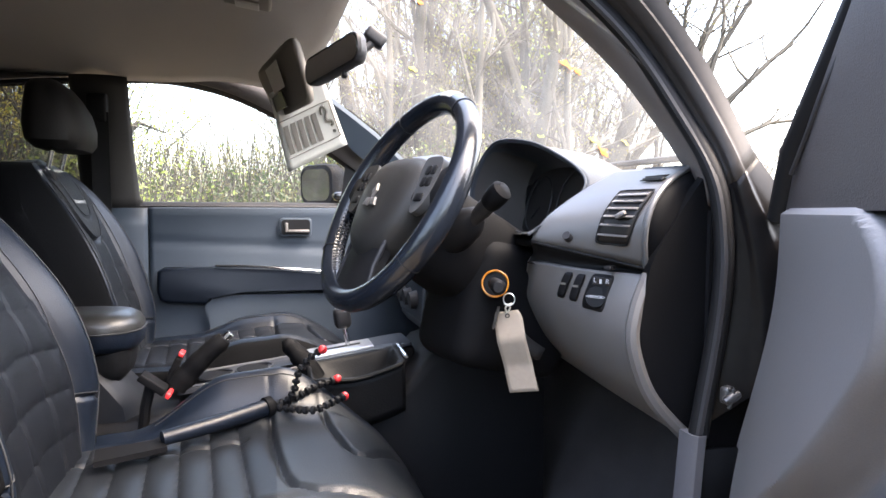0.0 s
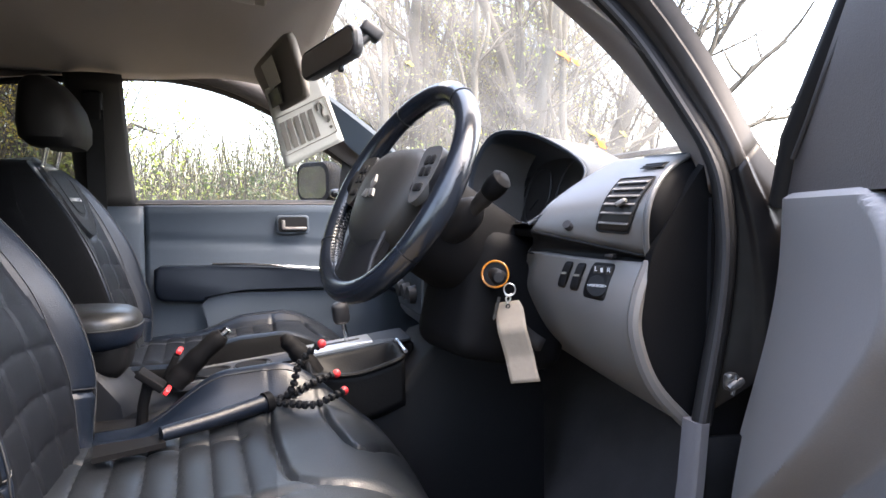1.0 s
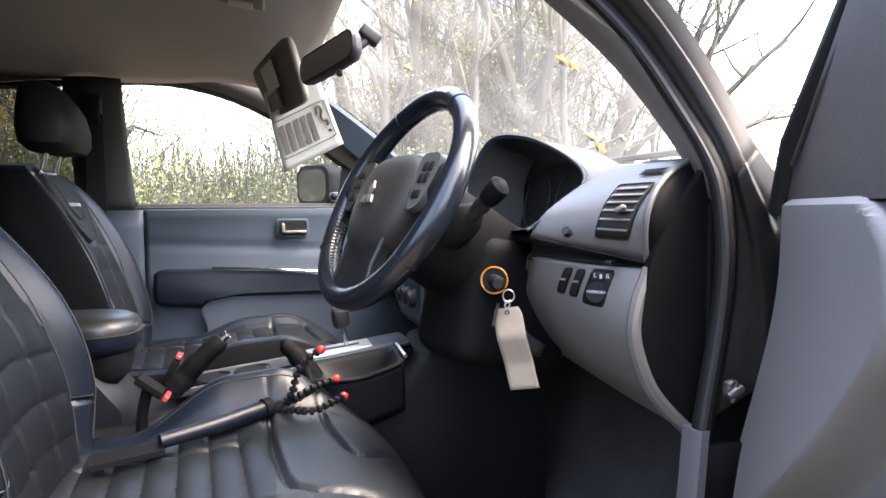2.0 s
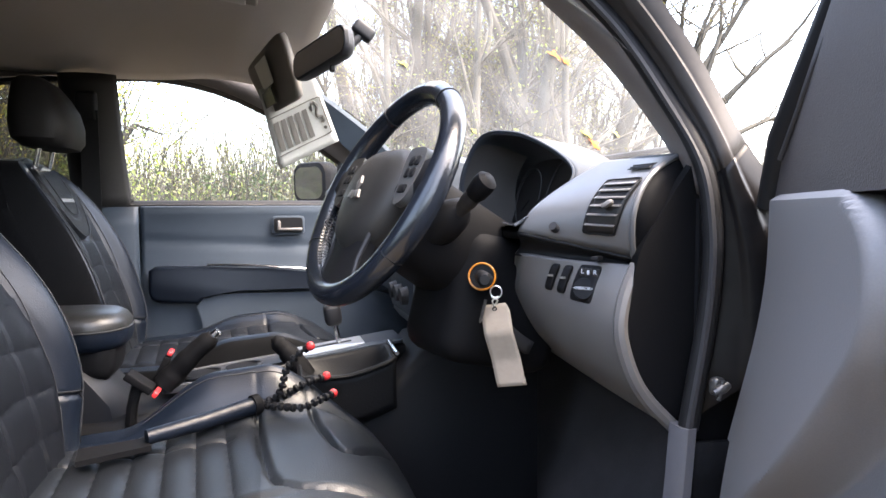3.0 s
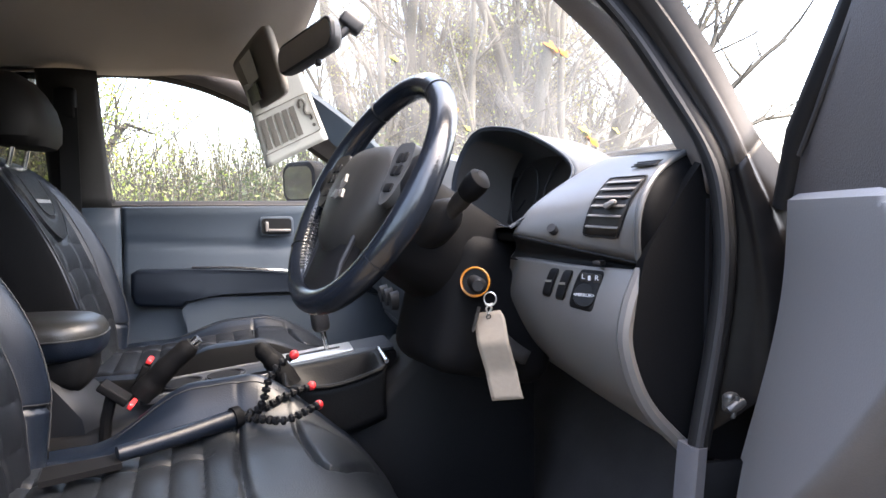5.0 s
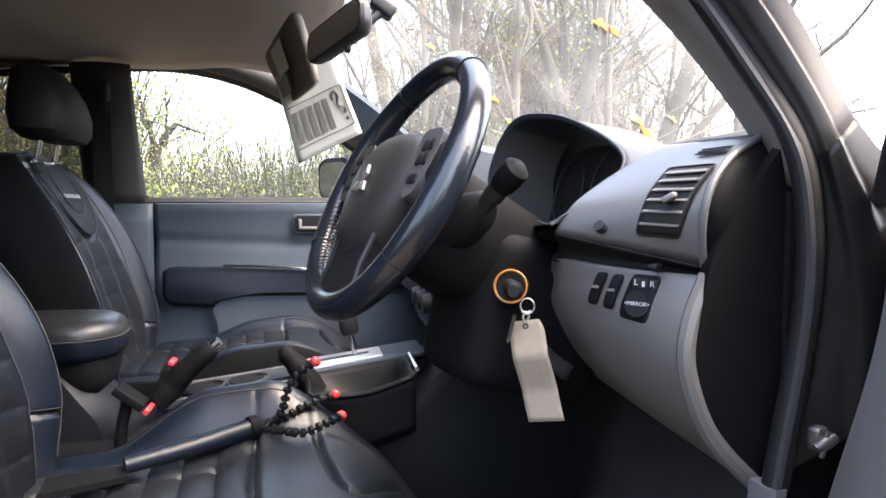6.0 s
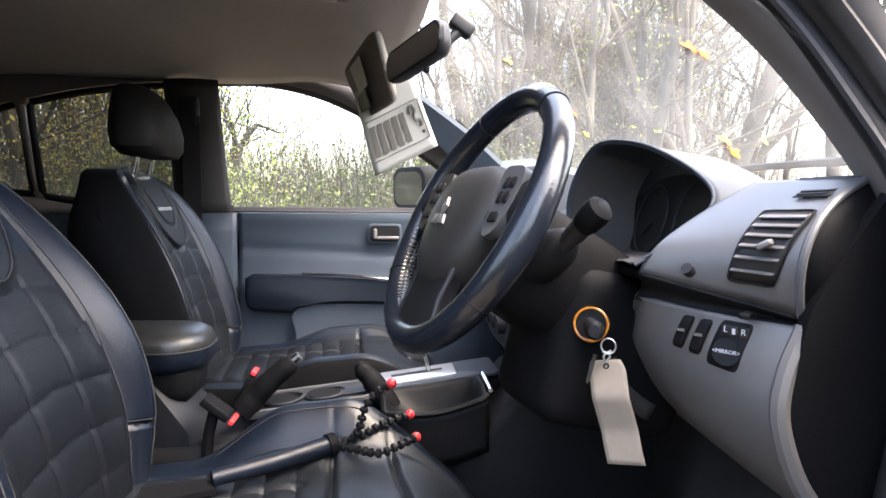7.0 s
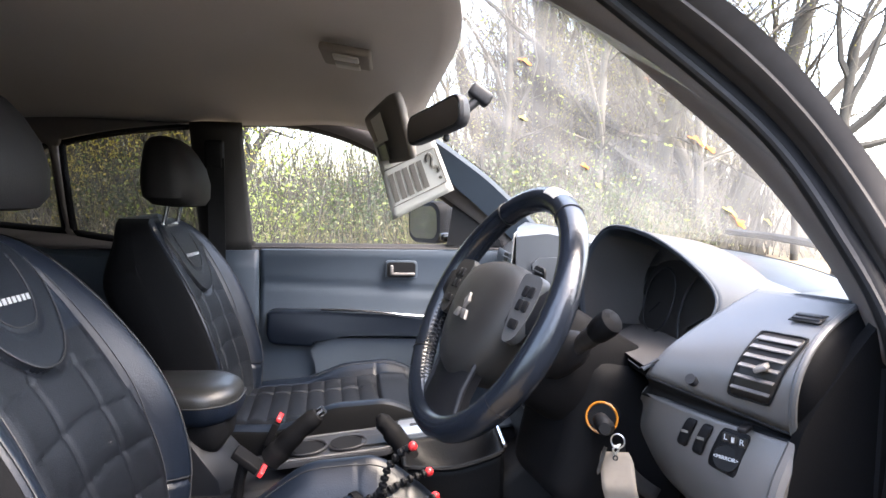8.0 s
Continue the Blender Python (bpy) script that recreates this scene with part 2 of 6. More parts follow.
def smooth_path(pts, n=6, closed=False):
    """A curve through the points."""
    p = [Vector(q) for q in pts]
    k = len(p)
    out = []
    for i in range(k if closed else k - 1):
        a, b = p[i], p[(i + 1) % k]
        a0 = p[i - 1] if (closed or i > 0) else a + (a - b)
        b1 = p[(i + 2) % k] if (closed or i + 2 < k) else b + (b - a)
        for j in range(n):
            t = j / n
            out.append(0.5 * (2 * a + (b - a0) * t + (2 * a0 - 5 * a + 4 * b - b1) * t * t + (3 * a - a0 - 3 * b + b1) * t ** 3))
    if not closed:
        out.append(p[-1])
    return out


def tube_bm(path, radius, n=10, closed=False, flat=1.0, side=None):
    """A tube along a path; radius a number or one per point; flat squeezes it across side."""
    path = [Vector(p) for p in path]
    k = len(path)
    rad = [radius] * k if isinstance(radius, (int, float)) else list(radius)
    bm = bmesh.new()
    rings = []
    ref = Vector(side) if side else None
    for i, p in enumerate(path):
        d = (path[(i + 1) % k] - path[i - 1]) if closed else (path[min(i + 1, k - 1)] - path[max(i - 1, 0)])
        d = d.normalized() if d.length > 1e-9 else Vector((0, 0, 1))
        if ref is None:
            ref = Vector((0, 0, 1)) if abs(d.z) < 0.9 else Vector((1, 0, 0))
        a = (ref - d * ref.dot(d)).normalized()
        b = d.cross(a)
        if not side:
            ref = a
        rings.append([bm.verts.new(p + rad[i] * (a * math.cos(q) * flat + b * math.sin(q))) for q in (2 * math.pi * j / n for j in range(n))])
    for i in range(k if closed else k - 1):
        r, s = rings[i], rings[(i + 1) % k]
        for j in range(n):
            bm.faces.new((r[j], r[(j + 1) % n], s[(j + 1) % n], s[j]))
    if not closed:
        bm.faces.new(rings[0][::-1]), bm.faces.new(rings[-1])
    bmesh.ops.recalc_face_normals(bm, faces=bm.faces)
    return bm


def loft_bm(rings, caps=True):
    bm = bmesh.new()
    vs = [[bm.verts.new(p) for p in r] for r in rings]
    n = len(vs[0])
    for a, b in zip(vs, vs[1:]):
        for j in range(n):
            bm.faces.new((a[j], a[(j + 1) % n], b[(j + 1) % n], b[j]))
    if caps:
        bm.faces.new(vs[0][::-1]), bm.faces.new(vs[-1])
    bmesh.ops.recalc_face_normals(bm, faces=bm.faces)
    return bm


def prism_bm(poly, m, depth, bevel=0.0, seg=2):
    """A flat outline, in the xy plane of m, given depth along m's z."""
    bm = bmesh.new()
    bot = [bm.verts.new((x, y, 0)) for x, y in poly]
    top = [bm.verts.new((x, y, depth)) for x, y in poly]
    k = len(poly)
    bm.faces.new(bot[::-1])
    face = bm.faces.new(top)
    for i in range(k):
        bm.faces.new((bot[i], bot[(i + 1) % k], top[(i + 1) % k], top[i]))
    if bevel:
        bmesh.ops.bevel(bm, geom=list(face.edges), offset=bevel, segments=seg, profile=0.5, affect="EDGES")
    bmesh.ops.recalc_face_normals(bm, faces=bm.faces)
    bmesh.ops.transform(bm, matrix=m, verts=bm.verts)
    return bm


def ease(x, a, b):
    t = min(1, max(0, (x - a) / (b - a)))
    return t * t * (3 - 2 * t)


def table(x, rows):
    """Linear values between rows of (x, value...)."""
    if x <= rows[0][0]:
        return rows[0][1:]
    for a, b in zip(rows, rows[1:]):
        if x <= b[0]:
            t = (x - a[0]) / (b[0] - a[0])
            return tuple(p + (q - p) * t for p, q in zip(a[1:], b[1:]))
    return rows[-1][1:]


def curve(x, rows):
    """Smooth values through rows of (x, value...)."""
    n = len(rows)
    i = max(0, min(n - 2, sum(1 for r in rows[1:-1] if x >= r[0])))
    a, b = rows[i], rows[i + 1]
    h = b[0] - a[0]
    t = min(1, max(0, (x - a[0]) / h))
    out = []
    for c in range(1, len(a)):
        s = (b[c] - a[c]) / h
        sa = s if i == 0 else ((a[c] - rows[i - 1][c]) / (a[0] - rows[i - 1][0]) + s) / 2
        sb = s if i == n - 2 else ((rows[i + 2][c] - b[c]) / (rows[i + 2][0] - b[0]) + s) / 2
        out.append(a[c] * (1 + 2 * t) * (1 - t) ** 2 + sa * h * t * (1 - t) ** 2 + b[c] * t * t * (3 - 2 * t) + sb * h * t * t * (t - 1))
    return tuple(out)


def frame_from(o, right, up):
    """A matrix at o whose x runs along right and y along up."""
    r = Vector(right).normalized()
    n = r.cross(Vector(up)).normalized()
    u = n.cross(r)
    m = Matrix((r, u, n)).transposed().to_4x4()
    m.translation = Vector(o)
    return m


def rounded(w, h, r, n=4):
    """A rounded rectangle about the origin."""
    out = []
    for cx, cy, a0 in ((w / 2 - r, h / 2 - r, 0), (-w / 2 + r, h / 2 - r, 90), (-w / 2 + r, -h / 2 + r, 180), (w / 2 - r, -h / 2 + r, 270)):
        out += [(cx + r * math.cos(radians(a0 + 90 * i / n)), cy + r * math.sin(radians(a0 + 90 * i / n))) for i in range(n + 1)]
    return out


# ---- cabin shell ----


def roof_z(x, y):
    return 1.665 - 0.10 * (abs(y) / 0.72) ** 3.0 * (1 - (0.6 * ease(x, -0.4, 0.0) if y < 0 else 0)) - 0.055 * ease(x, -0.35, 0.05) - 0.04 * ease(-x, 1.0, 1.8)


def header(u):
    """The windscreen's upper edge, u from -1 (driver) to 1."""
    return Vector((0.045 - 0.075 * u * u, 0.57 * u, 1.637 - (0.018 if u < 0 else 0.07) * u * u))


def cowl(u):
    """The windscreen's lower edge."""
    return Vector((0.62 - (0.165 if u < 0 else 0.21) * abs(u) ** 2.2, 0.71 * u, 1.262 - 0.03 * u * u))


def lining(u, v):
    y = (2 * u - 1)
    front = header(y)
    x = -1.75 + v * (front.x + 1.75)
    yy = y * (0.722 - 0.152 * ease(x, -0.5, 0.0))
    z = roof_z(x, y * 0.72)
    z += (front.z - roof_z(front.x, yy)) * ease(v, 0.8, 1.0)
    return Vector((x, yy, z))


ceiling = sheet("ceiling", lining, 40, 50, LINING, thick=0.012)
tagged(ceiling, "dark grey fabric headlining of a pickup cab", "ceiling", kind="structure")
outer_roof = sheet("roof", lambda u, v: lining(u, v) + Vector((0.0, 0.03 * (2 * u - 1), 0.045)), 24, 30, PAINT, thick=0.003)
tagged(outer_roof, "black painted pickup cab roof", "roof", kind="structure")

floor_sheet = sheet("floor", lambda u, v: Vector((-1.75 + 2.75 * u, -0.74 + 1.48 * v, 0.50 + 0.34 * ease(-1.75 + 2.75 * u, 0.42, 0.75))), 40, 10, CARPET, thick=-0.02)
tagged(floor_sheet, "black carpeted cab floor in deep shade", "floor", kind="structure")
bulkhead = sheet("wall_front", lambda u, v: Vector((0.80, -0.76 + 1.52 * u, 0.45 + 0.75 * v)), 4, 4, BLACK, thick=-0.02)
tagged(bulkhead, "black bulkhead under the dashboard", "wall", kind="structure")
back_wall = sheet("wall_back", lambda u, v: Vector((-1.76, -0.76 + 1.52 * u, 0.45 + 1.2 * v)), 4, 4, DARK, thick=0.03)
tagged(back_wall, "dark trim at the back of the cab", "wall", kind="structure")

# windscreen
screen = sheet("windscreen", lambda u, v: cowl(2 * u - 1).lerp(header(2 * u - 1), v) + Vector((0.02, 0, 0.03)) * math.sin(math.pi * v), 40, 24, SCREEN_GLASS, thick=0)
tagged(screen, "dusty laminated windscreen glass with dried water marks", "window", kind="structure")
screen.visible_shadow = False


def wing(label):
    """Trim of the far windscreen pillar, running on into the roof rail."""
    rows = [(-0.10, 0.56, 1.585), (0.0, 0.575, 1.548), (0.187, 0.64, 1.43), (0.279, 0.665, 1.356), (0.345, 0.68, 1.297), (0.41, 0.70, 1.225)]
    rings = []
    for p in smooth_path(rows, 6):
        k = ease(p.x, 0.0, 0.2)
        rings.append([p + Vector((0.0072, 0.0048, 0.0072)), p + Vector((0.0, 0, -0.004)), p + Vector((-0.02 - 0.035 * k, 0.028 + 0.008 * k, -0.012 - 0.045 * k)), p + Vector((-0.012 - 0.035 * k, 0.07, -0.004 - 0.045 * k)), p + Vector((0.004, 0.06, 0.004))])
    ob = part("pillar_trim", loft_bm(rings), POST, None)
    return tagged(ob, label, "trim", kind="structure")


wing("blue-grey plastic trim on the far windscreen pillar")

# near windscreen pillar: edge beside the glass, door seal, outer edge
GLASS_EDGE = smooth_path([(-0.60, -0.56, 1.665), (-0.30, -0.55, 1.690), (-0.13, -0.547, 1.668), (0.009, -0.55, 1.611), (0.14, -0.557, 1.546), (0.248, -0.563, 1.467), (0.337, -0.586, 1.383), (0.407, -0.606, 1.293), (0.446, -0.64, 1.21)], 8)
SEAL = smooth_path([(-0.60, -0.70, 1.63), (-0.35, -0.675, 1.695), (-0.15, -0.65, 1.705), (0.022, -0.634, 1.629), (0.188, -0.622, 1.525), (0.318, -0.645, 1.412), (0.378, -0.690, 1.298), (0.396, -0.730, 1.222), (0.402, -0.742, 1.15), (0.40, -0.745, 1.085), (0.392, -0.745, 1.02), (0.380, -0.745, 0.955), (0.371, -0.745, 0.905)], 8)
OUTER_EDGE = smooth_path([(-0.60, -0.74, 1.69), (-0.30, -0.715, 1.745), (-0.10, -0.70, 1.705), (0.136, -0.691, 1.592), (0.290, -0.685, 1.499), (0.394, -0.71, 1.366), (0.452, -0.75, 1.232), (0.53, -0.79, 1.13), (0.60, -0.82, 1.0), (0.61, -0.82, 0.80)], 8)


def down_pillar(line, q):
    """The point of a pillar line that lies q down the pillar's slope."""
    for a, b in zip(line, line[1:]):
        qa, qb = 0.72 * a.x - 0.69 * a.z, 0.72 * b.x - 0.69 * b.z
        if qa <= q <= qb:
            return a.lerp(b, (q - qa) / max(1e-6, qb - qa))
    return (line[0] if q < 0.72 * line[0].x - 0.69 * line[0].z else line[-1]).copy()


def near_trim(u, v):
    """Rounded trim from the glass to the seal, with a return towards the glass."""
    q = -1.545 + 1.02 * v
    a, b = down_pillar(GLASS_EDGE, q), down_pillar(SEAL, q)
    if u < 0.2:
        return a + Vector((0.035, 0.0, 0.02)) * (1 - u / 0.2)
    w = (u - 0.2) / 0.8
    return a.lerp(b, w) + Vector((-0.55, -0.45, -0.25)).normalized() * 0.014 * math.sin(math.pi * w) ** 0.7


post = sheet("pillar_trim_near", near_trim, 20, 70, POSTTRIM, thick=-0.004)
tagged(post, "dark plastic trim on the near windscreen pillar", "trim", kind="structure")


def hole_ring(inner, outer, y0, y1, rows=3):
    """A band of wall between two outlines in (x, z) with as many points each; the inner one lies at y0, the outer at y1."""
    k = len(inner)

    def fn(u, v):
        i = int(round(u * k)) % k
        a, b = inner[i], outer[i]
        return Vector((a[0] + (b[0] - a[0]) * v, y0 + (y1 - y0) * v, a[1] + (b[1] - a[1]) * v))
    return grid(fn, k, rows, closed=True)


def outline(pts, n=5):
    """A closed outline in (x, z): straight at doubled corners, curved elsewhere."""
    return [(p.x, p.z) for p in smooth_path([(x, 0, z) for x, z in pts], n, closed=True)]


def grow(ring, d, cx, cz):
    out = []
    k = len(ring)
    for i in range(k):
        a, b = Vector(ring[i - 1]), Vector(ring[(i + 1) % k])
        t = (b - a).normalized()
        nrm = Vector((t.y, -t.x))
        if nrm.dot(Vector(ring[i]) - Vector((cx, cz))) < 0:
            nrm = -nrm
        out.append((ring[i][0] + nrm.x * d, ring[i][1] + nrm.y * d))
    return out


FRONT_PANE = outline([(-0.512, 1.203), (-0.512, 1.21), (-0.528, 1.36), (-0.545, 1.548), (-0.536, 1.562), (-0.42, 1.564), (-0.306, 1.547), (-0.205, 1.516), (-0.10, 1.467), (-0.029, 1.424), (0.10, 1.333), (0.20, 1.262), (0.262, 1.212), (0.25, 1.203), (-0.10, 1.203), (-0.50, 1.203)], 5)
REAR_PANE = outline([(-1.03, 1.232), (-1.045, 1.245), (-1.062, 1.38), (-1.072, 1.49), (-1.06, 1.502), (-0.90, 1.535), (-0.70, 1.556), (-0.685, 1.548), (-0.675, 1.40), (-0.665, 1.212), (-0.672, 1.205), (-0.85, 1.208)], 5)
QUARTER_PANE = outline([(-1.075, 1.24), (-1.082, 1.25), (-1.098, 1.38), (-1.11, 1.485), (-1.12, 1.49), (-1.25, 1.45), (-1.40, 1.40), (-1.41, 1.39), (-1.36, 1.30), (-1.34, 1.27), (-1.32, 1.262), (-1.2, 1.25)], 5)


def pane(name, ring, y, mat, parent, lean=0.0):
    k = len(ring)
    ob = link_mesh(name, [Vector((x, y - lean * (z - 1.2), z)) for x, z in ring], [tuple(range(k))], mat, parent, smooth=False)
    ob.visible_shadow = False
    return ob


# ---- far side: front door, closed ----
door = thing("passenger_door", "closed pickup door with blue-grey trim, black armrest and misted window", "door", (-0.05, 0.75, 0.5))


def door_trim(u, v):
    x = -0.487 + 0.90 * u
    z = 0.45 + 0.745 * v
    y = 0.722 + 0.02 * math.sin(math.pi * min(1, max(0, (z - 1.0) / 0.19))) * 0.4
    y -= 0.03 * ease(z, 1.0, 0.90)
    if z > 1.175:
        y += 0.035 * ((z - 1.175) / 0.02) ** 2
    y += 0.006 * math.exp(-((z - 1.08 + 0.05 * (x + 0.5)) / 0.012) ** 2)
    return Vector((x, y, z))


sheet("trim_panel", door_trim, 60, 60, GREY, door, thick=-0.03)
v, f = hole_ring(FRONT_PANE, grow(FRONT_PANE, 0.015, -0.15, 1.35), 0.752, 0.735, 4)
ob = link_mesh("window_frame", v, f, BOLSTER, door, "dark rubber window frame")
ob.modifiers.new("thick", "SOLIDIFY").thickness = 0.012
pane("window_pane", FRONT_PANE, 0.757, SIDE_GLASS, door, 0.10)
arm = [(-0.456, 0.992), (-0.44, 1.002), (-0.30, 1.0), (-0.10, 0.99), (0.05, 0.972), (0.20, 0.965), (0.30, 0.955), (0.30, 0.93), (0.20, 0.925), (0.0, 0.925), (-0.20, 0.925), (-0.30, 0.922), (-0.305, 0.90), (-0.32, 0.888), (-0.43, 0.895), (-0.45, 0.905), (-0.458, 0.93)]
armbm = prism_bm(arm, frame_from((0, 0.70, 0), (1, 0, 0), (0, 0, 1)), 0.05, 0.012, 3)
part("armrest", armbm, LEATHER, door, "black padded armrest")
part("trim_strip", tube_bm(smooth_path([(-0.29, 0.655, 1.006), (-0.18, 0.65, 1.003), (-0.05, 0.65, 0.992), (0.10, 0.655, 0.978)], 8), 0.006, 8, flat=0.7), CHROME, door, "bright chrome strip")
# inner pull: a recessed cup and a lever
cup = prism_bm(rounded(0.102, 0.060, 0.012), frame_from((-0.046, 0.718, 1.123), (1, 0, 0), (0, 0, 1)), 0.008, 0.003)
part("handle_cup", cup, GREY, door, "grey handle surround")
part("handle_recess", prism_bm(rounded(0.090, 0.048, 0.010), frame_from((-0.046, 0.710, 1.123), (1, 0, 0), (0, 0, 1)), 0.003), BLACK, door)
part("handle", join(box_bm((-0.038, 0.704, 1.110), (0.070, 0.012, 0.010), 0.004), box_bm((-0.076, 0.705, 1.122), (0.012, 0.012, 0.032), 0.005)), SILVER, door, "silver pull lever")
pocket = [(-0.30, 0.91), (-0.05, 0.912), (0.24, 0.905), (0.30, 0.86), (0.31, 0.70), (0.25, 0.60), (-0.25, 0.60), (-0.30, 0.70), (-0.31, 0.86)]
part("door_pocket", prism_bm([(p.x, p.y) for p in smooth_path([(a, b, 0) for a, b in pocket], 4, True)], frame_from((0, 0.695, 0), (1, 0, 0), (0, 0, 1)), 0.03, 0.01), GREY, door)
sheet("outer_skin", lambda u, v: Vector((-0.56 + 1.1 * u, 0.80 + 0.03 * math.sin(math.pi * v), 0.42 + 0.76 * v)), 6, 10, PAINT, door, 0.003, "black painted outer panel")
# outside mirror
MIRROR_AT = frame_from((0.036, 0.93, 1.268), (0.6, -0.8, 0), (-0.02, -0.015, 1))
mir = part("wing_mirror", loft_bm([[MIRROR_AT @ Vector((x * s, y * s, -d)) for x, y in rounded(0.178, 0.148, 0.045, 6)] for d, s in ((0.0, 0.95), (0.008, 1.0), (0.05, 1.0), (0.085, 0.8), (0.10, 0.4))]), COLUMN, door, "black wing mirror housing")
part("mirror_glass", prism_bm(rounded(0.145, 0.112, 0.034, 6), MIRROR_AT @ Matrix.Translation((0, 0, 0.001)), 0.003), TINTED, mir, "mirror glass reflecting the trees")
part("mirror_arm", box_bm((0.11, 0.81, 1.225), (0.06, 0.12, 0.03), 0.012), PAINT, mir)
part("mirror_sail", prism_bm([(0.10, 1.20), (0.34, 1.20), (0.33, 1.26), (0.12, 1.34)], frame_from((0, 0.745, 0), (1, 0, 0), (0, 0, 1)), 0.008), BLACK, door)

# far side: rear door
rear = thing("rear_door", "closed rear door with dark trim and tinted glass", "door", (-1.0, 0.75, 0.5))
sheet("trim_panel", lambda u, v: Vector((-1.70 + 1.055 * u, 0.722 + 0.04 * ease(v, 0.94, 1.0), 0.45 + (0.742 + 0.065 * ease(1 - u, 0.35, 0.7)) * v)), 20, 20, GREY, rear, -0.03)
for ring, nm in ((REAR_PANE, "window_pane"), (QUARTER_PANE, "quarter_pane")):
    pane(nm, ring, 0.755, REAR_GLASS, rear, 0.1)
    cx = sum(p[0] for p in ring) / len(ring)
    v, f = hole_ring(ring, grow(ring, 0.016, cx, 1.36), 0.75, 0.738, 2)
    ob = link_mesh("window_frame", v, f, VINYL, rear)
    ob.modifiers.new("thick", "SOLIDIFY").thickness = 0.01
sheet("outer_skin", lambda u, v: Vector((-1.78 + 1.2 * u, 0.80 + 0.03 * math.sin(math.pi * v), 0.42 + 0.76 * v)), 6, 10, PAINT, rear, 0.003, "black painted outer panel")


# far side: pillars and roof rail, one wall with two openings
def side_wall(sgn, rings, label, outer=None, mat=LINING):
    bm = bmesh.new()
    outer = outer or [(-1.76, 1.18), (-1.76, 1.60), (-0.9, 1.635), (-0.3, 1.625), (-0.12, 1.59), (0.0, 1.55), (0.187, 1.435), (0.279, 1.36), (0.345, 1.30), (0.45, 1.195), (0.45, 1.18)]
    loops = [outer] + rings
    for lp in loops:
        vs = [bm.verts.new((x, sgn * (0.752 - 0.12 * max(0, z - 1.2) ** 1.1), z)) for x, z in lp]
        for i in range(len(vs)):
            bm.edges.new((vs[i - 1], vs[i]))
    bmesh.ops.triangle_fill(bm, use_beauty=True, use_dissolve=False, edges=bm.edges[:])
    ob = part("wall_side", bm, mat, None)
    sol = ob.modifiers.new("thick", "SOLIDIFY")
    sol.thickness, sol.offset = 0.03, 0
    return tagged(ob, label, "wall", kind="structure")


side_wall(1, [grow(FRONT_PANE, 0.012, -0.15, 1.35), grow(REAR_PANE, 0.010, -0.87, 1.37), grow(QUARTER_PANE, 0.010, -1.22, 1.36)], "brown lined pillars and roof rail round the far windows", None, POSTTRIM)
post = sheet("pillar_b", lambda u, v: Vector((-0.655 + 0.135 * u - 0.02 * v, 0.716 + 0.022 * (2 * u - 1) ** 2 - 0.035 * v, 1.185 + 0.385 * v)), 12, 12, BOLSTER, thick=-0.02)
tagged(post, "dark plastic trim of the middle pillar", "trim", kind="structure")
post = sheet("pillar_b_lower", lambda u, v: Vector((-0.665 + 0.17 * u, 0.695 + 0.025 * (2 * u - 1) ** 2, 0.50 + 0.683 * v)), 12, 12, GREY, thick=-0.02)
tagged(post, "grey plastic foot of the middle pillar", "trim", kind="structure")
belt = thing("seat_belt", "black seat belt hanging on the middle pillar", "seat belt", (-0.6, 0.66, 0.6))
part("webbing", prism_bm([(-0.024, 0), (0.024, 0), (0.024, 0.80), (-0.024, 0.80)], frame_from((-0.60, 0.672, 0.66), (1, 0.1, 0), (0, -0.03, 1)), 0.0025), BLACK, belt)
part("belt_anchor", box_bm((-0.605, 0.655, 1.47), (0.06, 0.02, 0.09), 0.012), BLACK, belt)

# near side: rear wall behind the open doorway
near = side_wall(-1, [grow(REAR_PANE, 0.010, -0.87, 1.37)], "dark lined roof rail over the open doorway", [(-1.76, 1.18), (-1.76, 1.60), (-0.9, 1.66), (-0.3, 1.72), (-0.16, 1.715), (-0.16, 1.70), (-0.35, 1.69), (-0.55, 1.64), (-0.60, 1.58), (-0.60, 1.18)], DARK)
low = sheet("wall_near_rear", lambda u, v: Vector((-1.76 + 1.16 * u, -0.74, 0.45 + 0.75 * v)), 4, 4, GREY, thick=0.03)
tagged(low, "grey lower trim of the near rear door", "wall", kind="structure")
gl = pane("window_rear_near", REAR_PANE, -0.755, REAR_GLASS, None)
tagged(gl, "tinted rear window glass", "window", kind="structure")
sill = part("door_sill", box_bm((-0.08, -0.76, 0.47), (1.1, 0.14, 0.10), 0.02), PAINT, None)
tagged(sill, "black painted sill of the open doorway", "sill", kind="structure")

# near side: front post, seal and jamb
seal = part("door_seal", tube_bm(SEAL, 0.012, 10), RUBBER, None)
tagged(seal, "dark rubber weatherstrip round the doorway", "seal", kind="structure")
lip = part("seal_lip", tube_bm([p + Vector((-0.006, -0.008, -0.004)) for p in SEAL], 0.0045, 6), BEAD, None)
tagged(lip, "paler grey bead along the door seal", "seal", kind="structure")
kick = part("kick_trim", loft_bm([[Vector((x, -0.748, z)) + Vector((dx, dy, 0)) for dx, dy in ((-0.011, -0.004), (-0.006, -0.010), (0.005, -0.010), (0.010, -0.004), (0.010, 0.02), (-0.011, 0.02))] for x, z in ((0.368, 0.908), (0.362, 0.83), (0.346, 0.70), (0.333, 0.53))]), KICK, None)
tagged(kick, "grey plastic kick trim at the foot of the doorway", "trim", kind="structure")


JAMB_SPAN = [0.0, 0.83]


